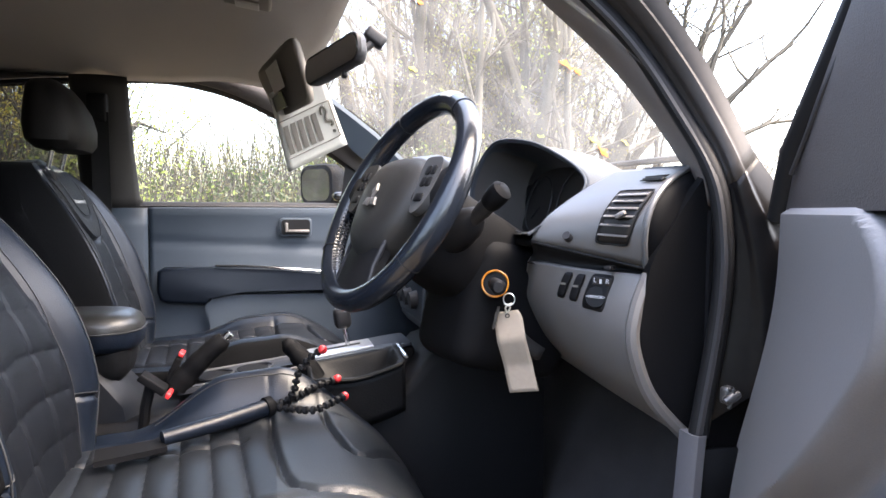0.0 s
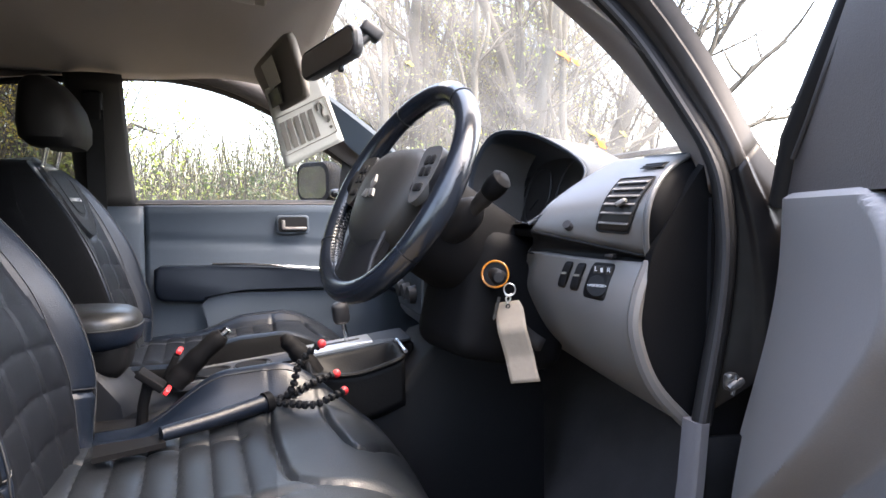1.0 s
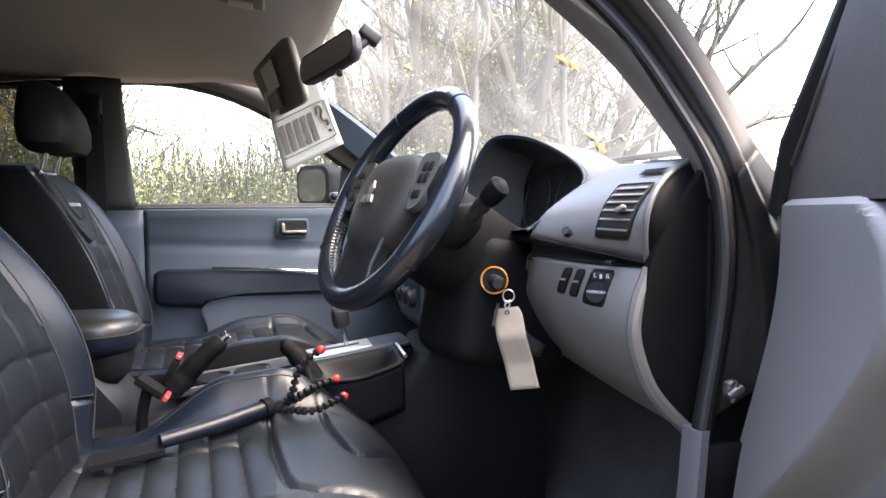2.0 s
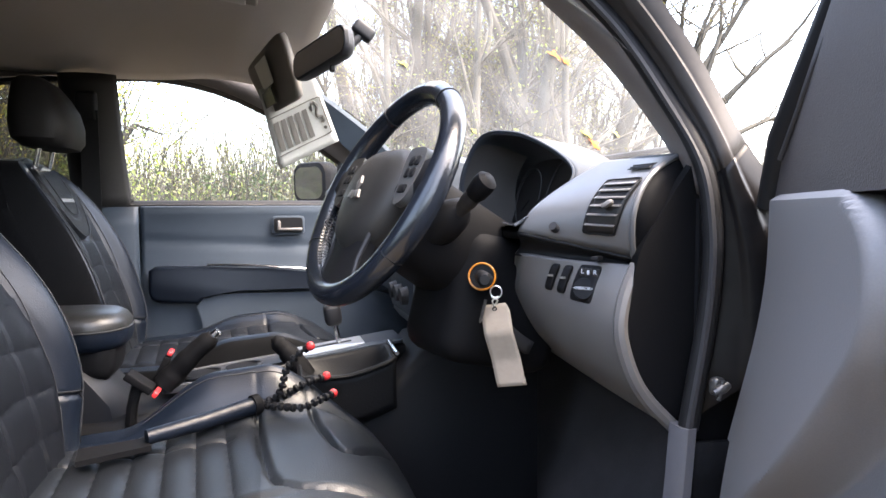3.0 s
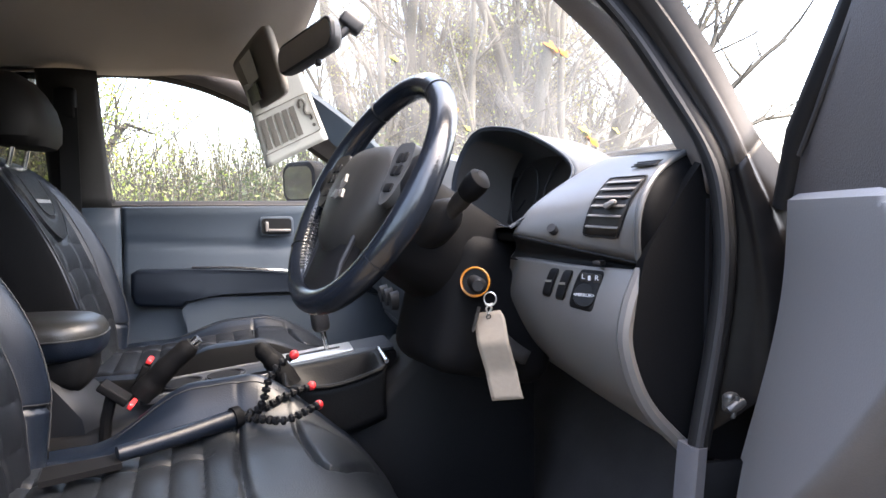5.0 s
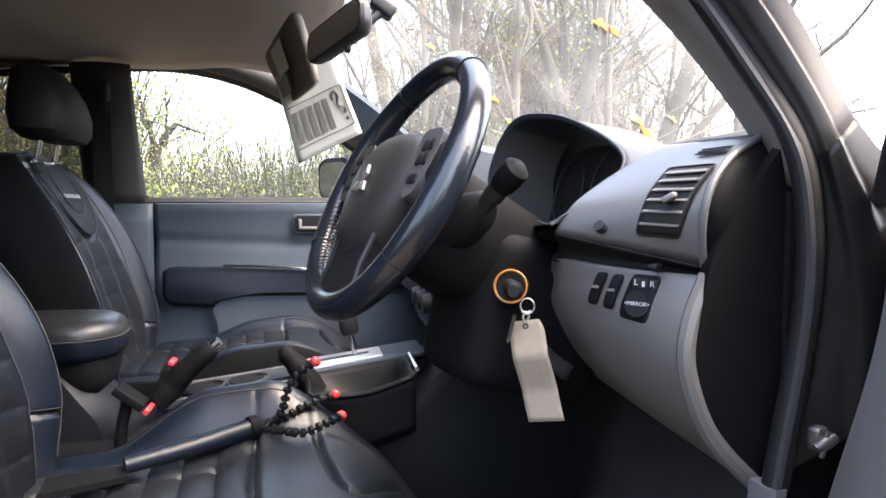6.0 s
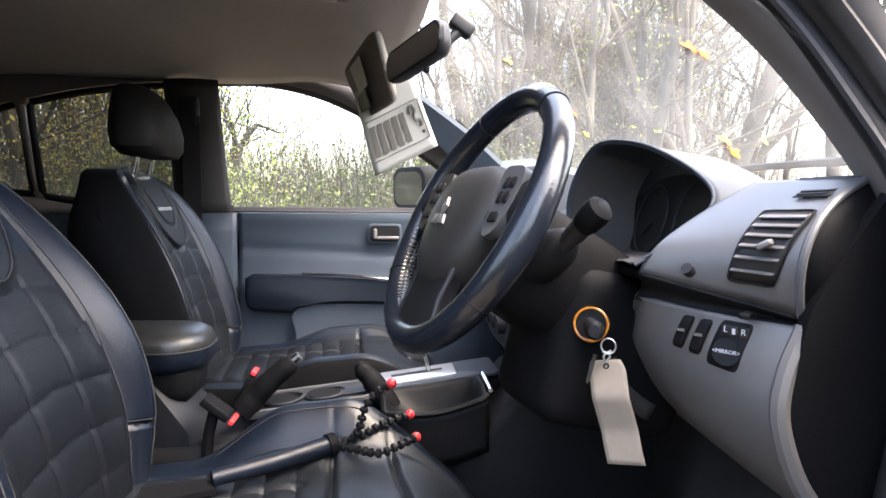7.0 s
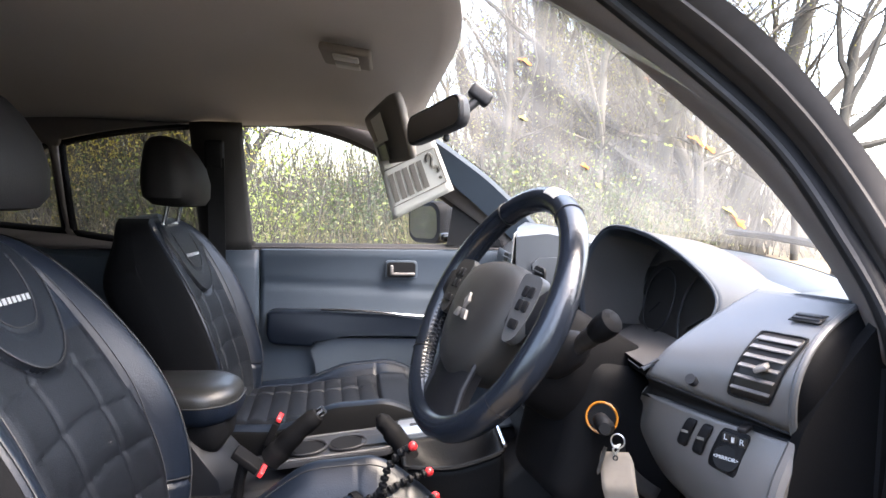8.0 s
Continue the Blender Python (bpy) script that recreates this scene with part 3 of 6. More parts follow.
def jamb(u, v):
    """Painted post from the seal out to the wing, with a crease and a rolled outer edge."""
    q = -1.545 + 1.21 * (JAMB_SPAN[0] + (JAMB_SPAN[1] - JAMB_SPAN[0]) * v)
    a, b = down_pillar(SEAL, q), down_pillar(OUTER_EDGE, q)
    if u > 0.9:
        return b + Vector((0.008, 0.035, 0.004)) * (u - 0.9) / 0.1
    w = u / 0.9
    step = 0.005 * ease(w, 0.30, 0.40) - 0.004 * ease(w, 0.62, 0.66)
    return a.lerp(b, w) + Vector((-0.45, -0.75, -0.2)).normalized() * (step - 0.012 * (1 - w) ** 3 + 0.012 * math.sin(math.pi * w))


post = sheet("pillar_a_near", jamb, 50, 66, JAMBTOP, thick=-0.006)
tagged(post, "brown-black windscreen pillar, made paler for the haze over it", "pillar", kind="structure")
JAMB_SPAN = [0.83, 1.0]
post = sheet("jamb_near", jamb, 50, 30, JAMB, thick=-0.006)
tagged(post, "glossy black painted door jamb below the pillar", "pillar", kind="structure")
post = sheet("jamb_lower", lambda u, v: Vector((0.37 + 0.30 * u, -0.757 - 0.05 * u, 0.40 + 0.49 * v)), 10, 10, VINYL, thick=-0.01)
tagged(post, "black painted jamb below the hinge", "pillar", kind="structure")

check = thing("door_check", "greasy bare-metal door catch on the jamb", "catch", (0.40, -0.79, 0.95))
part("catch_plate", box_bm((0.374, -0.79, 0.968), (0.016, 0.012, 0.020), 0.004, (0, 0, 20)), GREASE, check)
part("roller", tube_bm([(0.363, -0.800, 0.963), (0.372, -0.802, 0.969), (0.380, -0.802, 0.972)], [0.0045, 0.006, 0.004], 10), GREASE, check)
part("pin", tube_bm([(0.366, -0.803, 0.956), (0.372, -0.803, 0.978)], 0.0022, 8), GREASE, check)

# bonnet and wings beyond the windscreen
bonnet = sheet("bonnet", lambda u, v: Vector((0.66 - 0.20 * abs(2 * v - 1) ** 2 + 1.0 * u, -0.80 + 1.60 * v, 1.20 - 0.05 * abs(2 * v - 1) ** 3 - 0.16 * u ** 1.6)), 16, 16, PAINT, thick=-0.01)
tagged(bonnet, "glossy black pickup bonnet", "bonnet", kind="structure")
for sg in (-1, 1):
    w = sheet("front_wing", lambda u, v: Vector((0.46 + 1.2 * u, sg * (0.80 + 0.03 * math.sin(math.pi * v)), 0.45 + (0.70 - 0.16 * u ** 1.6) * v)), 10, 8, PAINT, thick=0.004)
    tagged(w, "black painted front wing", "wing", kind="structure")
cowl_strip = sheet("cowl_strip", lambda u, v: cowl(2 * u - 1) + Vector((0.10 * v - 0.01, 0, -0.012 - 0.03 * v)), 30, 3, BLACK, thick=-0.006)
tagged(cowl_strip, "black plastic cowl at the foot of the windscreen", "trim", kind="structure")
wiper = thing("wiper", "black wiper blade parked along the windscreen foot", "wiper", (0.6, -0.1, 1.27))
part("blade", tube_bm([cowl(u) + Vector((0.012, 0, 0.022)) for u in (-0.75, -0.6, -0.4, -0.2, 0.0)], 0.007, 6), BLACK, wiper)

# ---- near door, standing open ----
DOOR_DIR = Vector((-0.5, -0.866, 0))
DOOR_IN = Vector((-0.866, 0.5, 0))
DO = Vector((0.445, -0.82, 0))


def on_door(u, z, inward=0.0):
    return DO + DOOR_DIR * u + DOOR_IN * inward + Vector((0, 0, z))


odoor = thing("driver_door", "open pickup door with pale grey trim and black window sail", "door", on_door(0.0, 0.5))


PAD = [(0.70, -0.06), (0.78, 0.02), (0.86, 0.11), (0.945, 0.205), (1.015, 0.268), (1.07, 0.312), (1.12, 0.32), (1.162, 0.295), (1.19, 0.235)]


def open_trim(u, v):
    """Inner trim: a raised rounded pad at the front, a hollow behind it."""
    z = 0.45 + 0.74 * v
    uu = 0.88 * u - 0.02 - 0.06 * ease(1.19 - z, 0.0, 0.45) * (1 - u)
    edge = curve(z, PAD)[0] - 0.035
    pad = 0.055 * (1 - ease(uu, edge - 0.018, edge + 0.014))
    bulge = 0.045 * ease(z, 1.12, 0.74) + 0.035 * ease(uu, edge + 0.03, edge + 0.30)
    rim = -0.03 * (1 - ease(u, 0.0, 0.02)) - 0.02 * ease(v, 0.98, 1.0)
    return on_door(uu, z, pad + bulge + rim - 0.030)


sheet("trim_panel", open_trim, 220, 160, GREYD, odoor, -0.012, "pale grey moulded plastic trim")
part("door_core", loft_bm([[on_door(u, z, i) for u, i in ((-0.03, -0.085), (0.86, -0.085), (0.86, -0.14), (0.0, -0.14))] for z in (0.42, 1.17)]), PAINT, odoor, "black painted door shell")
sail = [(-0.03, 1.18), (0.0, 1.24), (0.115, 1.415), (0.21, 1.55), (0.44, 1.56), (0.44, 1.18)]
part("sail", loft_bm([[on_door(u, z, i + 0.045 * ease(z, 1.46, 1.2)) for u, z in sail] for i in (-0.075, -0.03)]), SAIL, odoor, "black sail panel with speaker mesh")
part("frame_edge", tube_bm([on_door(u, z, -0.03 + 0.045 * ease(z, 1.46, 1.2)) for u, z in ((-0.04, 1.17), (-0.01, 1.245), (0.045, 1.335), (0.10, 1.42), (0.20, 1.57))], 0.015, 10), RUBBER, odoor)
part("frame_bead", tube_bm([on_door(u, z, -0.026 + 0.045 * ease(z, 1.46, 1.2)) for u, z in ((0.01, 1.22), (0.06, 1.30), (0.13, 1.415), (0.225, 1.555))], 0.0028, 6), BEAD, odoor)
part("pad_notch", box_bm(on_door(0.315, 1.125, 0.012), (0.004, 0.005, 0.010), 0.0015, (0, 15, 60)), DARK, odoor)


# ---- seats ----
BACK = [(0.74, -0.440, 0.19, 0.01), (0.80, -0.450, 0.215, 0.016), (0.88, -0.466, 0.24, 0.034), (0.97, -0.491, 0.25, 0.040), (1.05, -0.520, 0.250, 0.040), (1.12, -0.552, 0.244, 0.034), (1.18, -0.583, 0.232, 0.024), (1.225, -0.608, 0.212, 0.013), (1.252, -0.625, 0.190, 0.006), (1.272, -0.641, 0.158, 0.002), (1.283, -0.654, 0.118, 0.0), (1.288, -0.664, 0.075, 0.0)]


def groove(d, w):
    return math.exp(-(d / w) ** 2)


def quilt_edge(z):
    return 0.56 + 0.06 * ease(z, 1.1, 0.9)


def shoulder_low(a):
    return 1.100 + 0.15 * (a / 0.56) ** 2.2


def bolster_foot(a):
    return 0.872 - 0.05 * (a - 0.60)


def back_region(u, z):
    a = abs(u)
    if a > 0.83:
        return "side_panel", u > 0
    if a < 0.56 and shoulder_low(a) < z < 1.268:
        return "shoulder_panel"
    if a < quilt_edge(z) and 0.78 < z < 1.14:
        return "quilted_panel"
    return ("bolster", u > 0) if z < 1.21 else "cover"


def back_point(u, z):
    """The front of the backrest: u across from -1 to 1."""
    xc, w, bol = curve(z, BACK)
    xc += SIDES["lean"] * ease(z, 1.27, 0.95)
    a = abs(u)
    x = xc + bol * math.exp(-((a - 0.80) / 0.19) ** 2) - 0.055 * max(0, (a - 0.86) / 0.14) ** 2
    inner = 1 - ease(a, quilt_edge(z) - 0.10, quilt_edge(z))
    quilt = inner * ease(1.115 - z, 0.0, 0.012)
    x += 0.006 * inner - 0.005 * groove(a - quilt_edge(z), 0.02) * ease(1.24 - z, 0, 0.03)
    rib = 1 - abs(math.sin(math.pi * (z - 0.83 + 0.025 * (a - 0.3)) / 0.066)) ** 0.34
    x -= quilt * (0.0048 * rib + 0.0034 * groove(a - 0.22, 0.02))
    if a < 0.56:
        x += 0.004 * ease(z - shoulder_low(a), 0.0, 0.006)
        x -= 0.007 * groove(z - shoulder_low(a), 0.005)
        if a < 0.34:
            x -= 0.003 * groove(z - 1.155 - 0.10 * (a / 0.34) ** 3, 0.004)
    x -= 0.005 * groove(a - 0.83, 0.014)
    x -= 0.006 * groove(z - bolster_foot(a), 0.005) * ease(a, 0.58, 0.62)
    return Vector((x, w * u, z))


SEAM_REAR = [(-0.121, 0.20), (-0.118, 0.14), (-0.110, 0.0), (-0.100, -0.09), (-0.088, -0.13), (-0.06, -0.152), (0.0, -0.162), (0.06, -0.165), (0.12, -0.16)]
SEAM_FRONT = [(-0.118, 0.20), (-0.075, 0.203), (-0.034, 0.195), (-0.018, 0.09), (0.0, 0.0), (0.012, -0.02), (0.032, -0.012), (0.065, 0.045), (0.11, 0.14)]


def near_line(x, y, line):
    """How far a spot lies from a seam's line in plan."""
    best = 9.0
    for (ax, ay), (bx, by) in zip(line, line[1:]):
        dx, dy = bx - ax, by - ay
        t = min(1, max(0, ((x - ax) * dx + (y - ay) * dy) / (dx * dx + dy * dy)))
        best = min(best, math.hypot(x - ax - t * dx, y - ay - t * dy))
    return best


def cushion_region(u, x):
    a = abs(u)
    if a > 0.86:
        return "side_panel", u > 0
    if a < 0.62 and x < -0.112:
        return "quilted_panel"
    if x > -0.112 and u < 0.74 and (u < 0.60 or x > -0.085):
        return "thigh_panel"
    return "bolster", u > 0


CUSH = [(0.0, -0.50, 0.772, 0.66, 0.22), (0.08, -0.44, 0.778, 0.655, 0.24), (0.28, -0.30, 0.783, 0.655, 0.262), (0.49, -0.15, 0.794, 0.655, 0.27), (0.60, -0.07, 0.800, 0.655, 0.27), (0.69, -0.01, 0.797, 0.65, 0.266), (0.76, 0.035, 0.781, 0.64, 0.260), (0.83, 0.078, 0.748, 0.63, 0.254), (0.91, 0.122, 0.694, 0.60, 0.246), (0.96, 0.145, 0.658, 0.59, 0.238), (1.0, 0.155, 0.628, 0.58, 0.226)]
SIDES = {"near": 0.006, "far": 0.062, "lift": 0.0, "lean": 0.0}


def cushion_point(u, s):
    x, z, zb, w = curve(s, CUSH)
    a = abs(u)
    z += SIDES["lift"]
    high = SIDES["far"] if u > 0 else SIDES["near"]
    z += (high * ease(-x, -0.06, 0.11) * ease(x, -0.36, -0.19) + 0.003) * math.exp(-((a - 0.80) / 0.20) ** 2) - 0.055 * max(0, (a - 0.87) / 0.13) ** 2
    rib = 1 - abs(math.sin(math.pi * (x + 0.16 + 0.10 * w * u) / 0.046)) ** 0.34
    inner = 1 - ease(a, 0.54, 0.62)
    back = ease(-x, 0.112, 0.118)
    z += 0.006 * inner
    z -= inner * back * (0.0078 * rib + 0.006 * groove(u - 0.30, 0.022) * ease(-x, 0.15, 0.16))
    z -= 0.006 * groove(a - 0.62, 0.022) * ease(-x, 0.08, 0.13)
    deep = max(groove(near_line(x, w * u, SEAM_REAR), 0.0055), groove(near_line(x, w * u, SEAM_FRONT), 0.0055))
    z -= 0.0125 * deep * (1 - 0.85 * ease(u, 0.50, 0.66)) * (1 - 0.6 * ease(-u, 0.48, 0.58))
    return Vector((x, w * u, z))


def split_surface(fn, region, nu, nv, lo, hi, mats, parent):
    """A gridded surface cut into the parts that region names."""
    pts = [[fn(2 * i / nu - 1, lo + (hi - lo) * j / nv) for i in range(nu + 1)] for j in range(nv + 1)]
    sets = {}
    for j in range(nv):
        for i in range(nu):
            c = (pts[j][i] + pts[j + 1][i + 1]) / 2
            sets.setdefault(region(2 * (i + 0.5) / nu - 1, lo + (hi - lo) * (j + 0.5) / nv, c), []).append((i, j))
    for key, cells in sets.items():
        nm = key if isinstance(key, str) else key[0]
        index, vs, fs = {}, [], []
        for i, j in cells:
            q = []
            for a, b in ((i, j), (i + 1, j), (i + 1, j + 1), (i, j + 1)):
                if (a, b) not in index:
                    index[a, b] = len(vs)
                    vs.append(pts[b][a])
                q.append(index[a, b])
            fs.append(q)
        link_mesh(nm, vs, fs, mats[nm], parent)
    return pts


BACK_SKINS = {"side_panel": VINYL, "quilted_panel": SUEDE, "shoulder_panel": LEATHER_SEAT, "bolster": LEATHER, "cover": LEATHER}
# Passenger's back panels use the lit copy of the leather.
LIT_BACK_SKINS = {"side_panel": VINYL, "quilted_panel": RIBBED, "shoulder_panel": RIBBED, "bolster": LEATHER, "cover": LEATHER}
# Driver's cushion takes the lit leathers, the passenger's the darker plain ones.
DOORLIT_SKINS = {"side_panel": VINYL, "quilted_panel": RIBBED, "bolster": LEATHER, "thigh_panel": THIGH}
PLAIN_SKINS = {"side_panel": VINYL, "quilted_panel": SUEDE, "bolster": LEATHER, "thigh_panel": LEATHER_SEAT}


def build_seat(label, across, near, far, lift, upper, cushion, back=0.0, lean=0.0):
    SIDES.update(near=near, far=far, lift=lift, lean=lean)
    seat = thing("front_seat", label, "seat", (-0.3, 0, 0.5), "front seats")
    pts = split_surface(back_point, lambda u, z, c: back_region(u, z), 120, 160, 0.74, 1.288, upper, seat)
    # back shell, closing the front at its edges
    rows = []
    for j in range(0, 161, 4):
        r = pts[j]
        z = r[0].z
        xc, w, _ = curve(z, BACK)
        xc += lean * ease(z, 1.27, 0.95)
        th = 1.0 - 0.55 * ease(z, 1.12, 1.288)
        half = [(0.045, 1.012), (0.075, 1.016), (0.105, 1.0), (0.128, 0.95), (0.142, 0.85), (0.150, 0.6), (0.153, 0.3)]
        prof = [(d, -q) for d, q in half] + [(0.154, 0.0)] + [(d, q) for d, q in half[::-1]]
        rows.append([r[0]] + [Vector((xc - 0.01 - th * d, w * q, z)) for d, q in prof] + [r[-1]])
    vs = [p for r in rows for p in r]
    n = len(rows[0])
    fs = [(j * n + i, j * n + i + 1, (j + 1) * n + i + 1, (j + 1) * n + i) for j in range(len(rows) - 1) for i in range(n - 1)]
    link_mesh("back_shell", vs, fs, VINYL, seat, "matt black vinyl back and sides")
    top = pts[160]
    cap = list(top) + rows[-1][1:-1][::-1]
    k = len(cap)
    c = sum(cap, Vector()) / k + Vector((0, 0, 0.012))
    link_mesh("top_cap", cap + [c], [(i, (i + 1) % k, k) for i in range(k)], LEATHER, seat)
    # piping seams up both bolsters
    for sg in (-1, 1):
        line = [back_point(sg * 0.60, 0.80 + 0.42 * i / 24) + Vector((0.0008, 0, 0)) for i in range(25)]
        part("seam", tube_bm(line, 0.001, 5), STITCH, seat)
        line = [back_point(sg * 0.81, 0.80 + 0.44 * i / 24) + Vector((0.001, 0, 0)) for i in range(25)]
        part("seam", tube_bm(line, 0.0013, 5), STITCH, seat)
        line = [back_point(sg * (0.60 + 0.23 * i / 10), bolster_foot(0.60 + 0.23 * i / 10) + 0.006) + Vector((0.001, 0, 0)) for i in range(11)]
        part("seam", tube_bm(line, 0.001, 5), STITCH, seat)
    u_line = [back_point(q, shoulder_low(abs(q)) + 0.008) + Vector((0.001, 0, 0)) for q in (1.08 * (i / 32 - 0.5) for i in range(33))]
    inner_u = [back_point(q, 1.163 + 0.10 * (abs(q) / 0.34) ** 3) + Vector((0.001, 0, 0)) for q in (0.64 * (i / 32 - 0.5) for i in range(33))]
    part("panel_seam", tube_bm(inner_u, 0.0012, 5), STITCH, seat)
    part("panel_seam", tube_bm(u_line, 0.0014, 5), STITCH, seat)
    # embroidered word, as plain bars
    for i in range(9):
        y = 0.044 - 0.011 * i
        p = back_point(y / 0.2, 1.197) + Vector((0.0015, 0, 0))
        part("embroidery", box_bm((p.x, y, 1.197), (0.0015, 0.0062, 0.009), 0, (0, -21, 0)), THREAD, seat)
    # headrest
    rings = []
    for z, dx, w, d in ((1.312, 0.012, 0.06, 0.030), (1.316, 0.008, 0.105, 0.052), (1.334, 0.004, 0.130, 0.066), (1.37, 0.002, 0.134, 0.069), (1.41, -0.002, 0.126, 0.063), (1.445, -0.010, 0.110, 0.052), (1.468, -0.018, 0.092, 0.042), (1.482, -0.024, 0.066, 0.028), (1.487, -0.027, 0.036, 0.013)):
        rings.append([Vector((-0.618 + dx + d * math.copysign(abs(math.cos(q)) ** 0.7, math.cos(q)), w * math.copysign(abs(math.sin(q)) ** 0.6, math.sin(q)), z + 0.10 * max(0, -math.cos(q)) * d * (1.40 - z) * 8)) for q in (2 * math.pi * i / 32 for i in range(32))])
    part("headrest", loft_bm([[Vector((p.x - 0.004, p.y * 0.86, p.z + 0.005)) for p in r] for r in rings]), HEADREST, seat, "black leather headrest")
    for y in (-0.05, 0.05):
        part("post", tube_bm([(-0.645, y, 1.24), (-0.622, y, 1.340)], 0.006, 10), CHROME, seat, "chrome headrest post")
    # cushion
    pts = split_surface(cushion_point, lambda u, s, c: cushion_region(u, c.x), 120, 260, 0.0, 1.0, cushion, seat)
    rows = []
    for j in range(0, 261, 5):
        r = pts[j]
        x, z, zb, w = curve(j / 260, CUSH)
        zb += lift
        rows.append([r[0], Vector((x, -w * 0.99, zb + 0.04)), Vector((x, -w * 0.9, zb)), Vector((x, w * 0.9, zb)), Vector((x, w * 0.99, zb + 0.04)), r[-1]])
    vs = [p for r in rows for p in r]
    fs = [(j * 6 + i, j * 6 + i + 1, (j + 1) * 6 + i + 1, (j + 1) * 6 + i) for j in range(len(rows) - 1) for i in range(5)]
    link_mesh("cushion_side", vs, fs, VINYL, seat)
    front = pts[260] + rows[-1][1:-1][::-1]
    k = len(front)
    c = sum(front, Vector()) / k + Vector((0.004, 0, 0))
    link_mesh("cushion_nose", front + [c], [(i, (i + 1) % k, k) for i in range(k)], LEATHER, seat)
    line = [cushion_point(0.74, 0.26 + 0.34 * i / 24) + Vector((0, 0, 0.0008)) for i in range(25)]
    part("seam", tube_bm(line, 0.0011, 5), STITCH, seat)
    part("seat_base", loft_bm([[Vector((x * sx - 0.2, y, z)) for x, y in ((-0.25, -0.2), (0.24, -0.2), (0.24, 0.2), (-0.25, 0.2))] for z, sx in ((0.50, 0.9), (0.672, 1.0))]), BLACK, seat, "black plastic seat base")
    part("side_valance", box_bm((-0.25, -0.250, 0.665), (0.50, 0.03, 0.10), 0.012), VINYL, seat)
    part("side_valance", box_bm((-0.25, 0.250, 0.665), (0.50, 0.03, 0.10), 0.012), VINYL, seat)
    seat.matrix_world = Matrix.Translation((-0.3 - back, across, 0.5))
    return seat


build_seat("black leather passenger seat with quilted panels, empty", 0.37, 0.055, 0.040, 0.026, LIT_BACK_SKINS, PLAIN_SKINS, 0.0, -0.016)
build_seat("black leather driver seat with quilted panels and low outer bolster", -0.40, 0.006, 0.084, 0.0, BACK_SKINS, DOORLIT_SKINS, 0.015, 0.030)


def buckle(at, lean):
    b = thing("belt_buckle", "black seat belt buckle with a red button", "buckle", at, "belt buckles")
    m = Matrix.Translation(at) @ Euler((radians(lean[0]), radians(lean[1]), radians(lean[2]))).to_matrix().to_4x4()
    bm = box_bm((0, 0, -0.036), (0.015, 0.042, 0.056), 0.003)
    bmesh.ops.transform(bm, matrix=m, verts=bm.verts)
    part("body", bm, COLUMN, b)
    bm = box_bm((0.001, 0, 0.0), (0.011, 0.040, 0.009), 0.002)
    bmesh.ops.transform(bm, matrix=m, verts=bm.verts)
    part("button", bm, RED, b, "red release button")
    mid = m @ Vector((0, 0, -0.04))
    bm = tube_bm([mid, (mid.x - 0.012, mid.y, mid.z - 0.05), (mid.x - 0.02, mid.y, 0.72)], 0.010, 8)
    part("stalk", bm, COLUMN, b)
    return b


buckle((-0.320, -0.10, 0.826), (0, 128, 0))
buckle((-0.322, 0.10, 0.860), (0, 25, 0))
# ---- console between the seats ----
console = thing("centre_console", "dark centre console with silver gear plate and cup holders", "console", (-0.1, 0, 0.5))
part("tunnel", loft_bm([[Vector((x, y * w, z)) for y, z in ((-1, 0.50), (-0.95, h - 0.03), (-0.88, h - 0.006), (-0.8, h), (0.8, h), (0.88, h - 0.006), (0.95, h - 0.03), (1, 0.50))] for x, w, h in ((-0.75, 0.105, 0.77), (-0.40, 0.105, 0.775), (-0.12, 0.112, 0.815), (-0.06, 0.125, 0.80), (0.0, 0.132, 0.80), (0.14, 0.132, 0.815), (0.20, 0.138, 0.880), (0.45, 0.13, 0.95))]), BLACK, console)
part("armrest_box", box_bm((-0.508, 0.0, 0.884), (0.205, 0.135, 0.10), 0.034, taper=(1.12, 1.10), seg=5), POUCH, console)
part("armrest_post", loft_bm([[Vector((x, y, z)) for x, y in ((-0.66, -w), (-0.66, w), (f - 0.02, w), (f, w - 0.025), (f, 0.025 - w), (f - 0.02, -w))] for z, f, w in ((0.74, -0.375, 0.088), (0.80, -0.385, 0.086), (0.85, -0.425, 0.080), (0.915, -0.475, 0.070))]), CONSOLE, console, "blue-grey plastic foot of the armrest")
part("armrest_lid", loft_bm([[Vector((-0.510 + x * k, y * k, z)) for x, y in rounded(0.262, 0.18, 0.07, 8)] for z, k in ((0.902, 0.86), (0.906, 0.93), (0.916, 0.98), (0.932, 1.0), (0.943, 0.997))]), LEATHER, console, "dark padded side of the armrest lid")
part("armrest_top", loft_bm([[Vector((-0.510 + x * k, y * k, z)) for x, y in rounded(0.262, 0.18, 0.07, 8)] for z, k in ((0.942, 0.99), (0.954, 0.985), (0.966, 0.93), (0.974, 0.82), (0.978, 0.6), (0.979, 0.3))]), ARMREST, console, "leather top of the armrest, its highlight put into the colour")
part("armrest_piping", tube_bm([(-0.510 + x, y, 0.942) for x, y in rounded(0.263, 0.181, 0.07, 8)], 0.0016, 6, closed=True), STITCH, console)
PLATE = frame_from((0.045, 0.032, 0.866), (1, 0, 0.13), (0, 1, 0))
part("gear_base", box_bm((0.05, 0.045, 0.822), (0.27, 0.14, 0.075), 0.008, (0, -7, 0)), BLACK, console)
part("gear_surround", prism_bm(rounded(0.24, 0.125, 0.012), PLATE @ Matrix.Translation((0.01, 0, -0.004)), 0.006, 0.002), HOODSKIN, console)
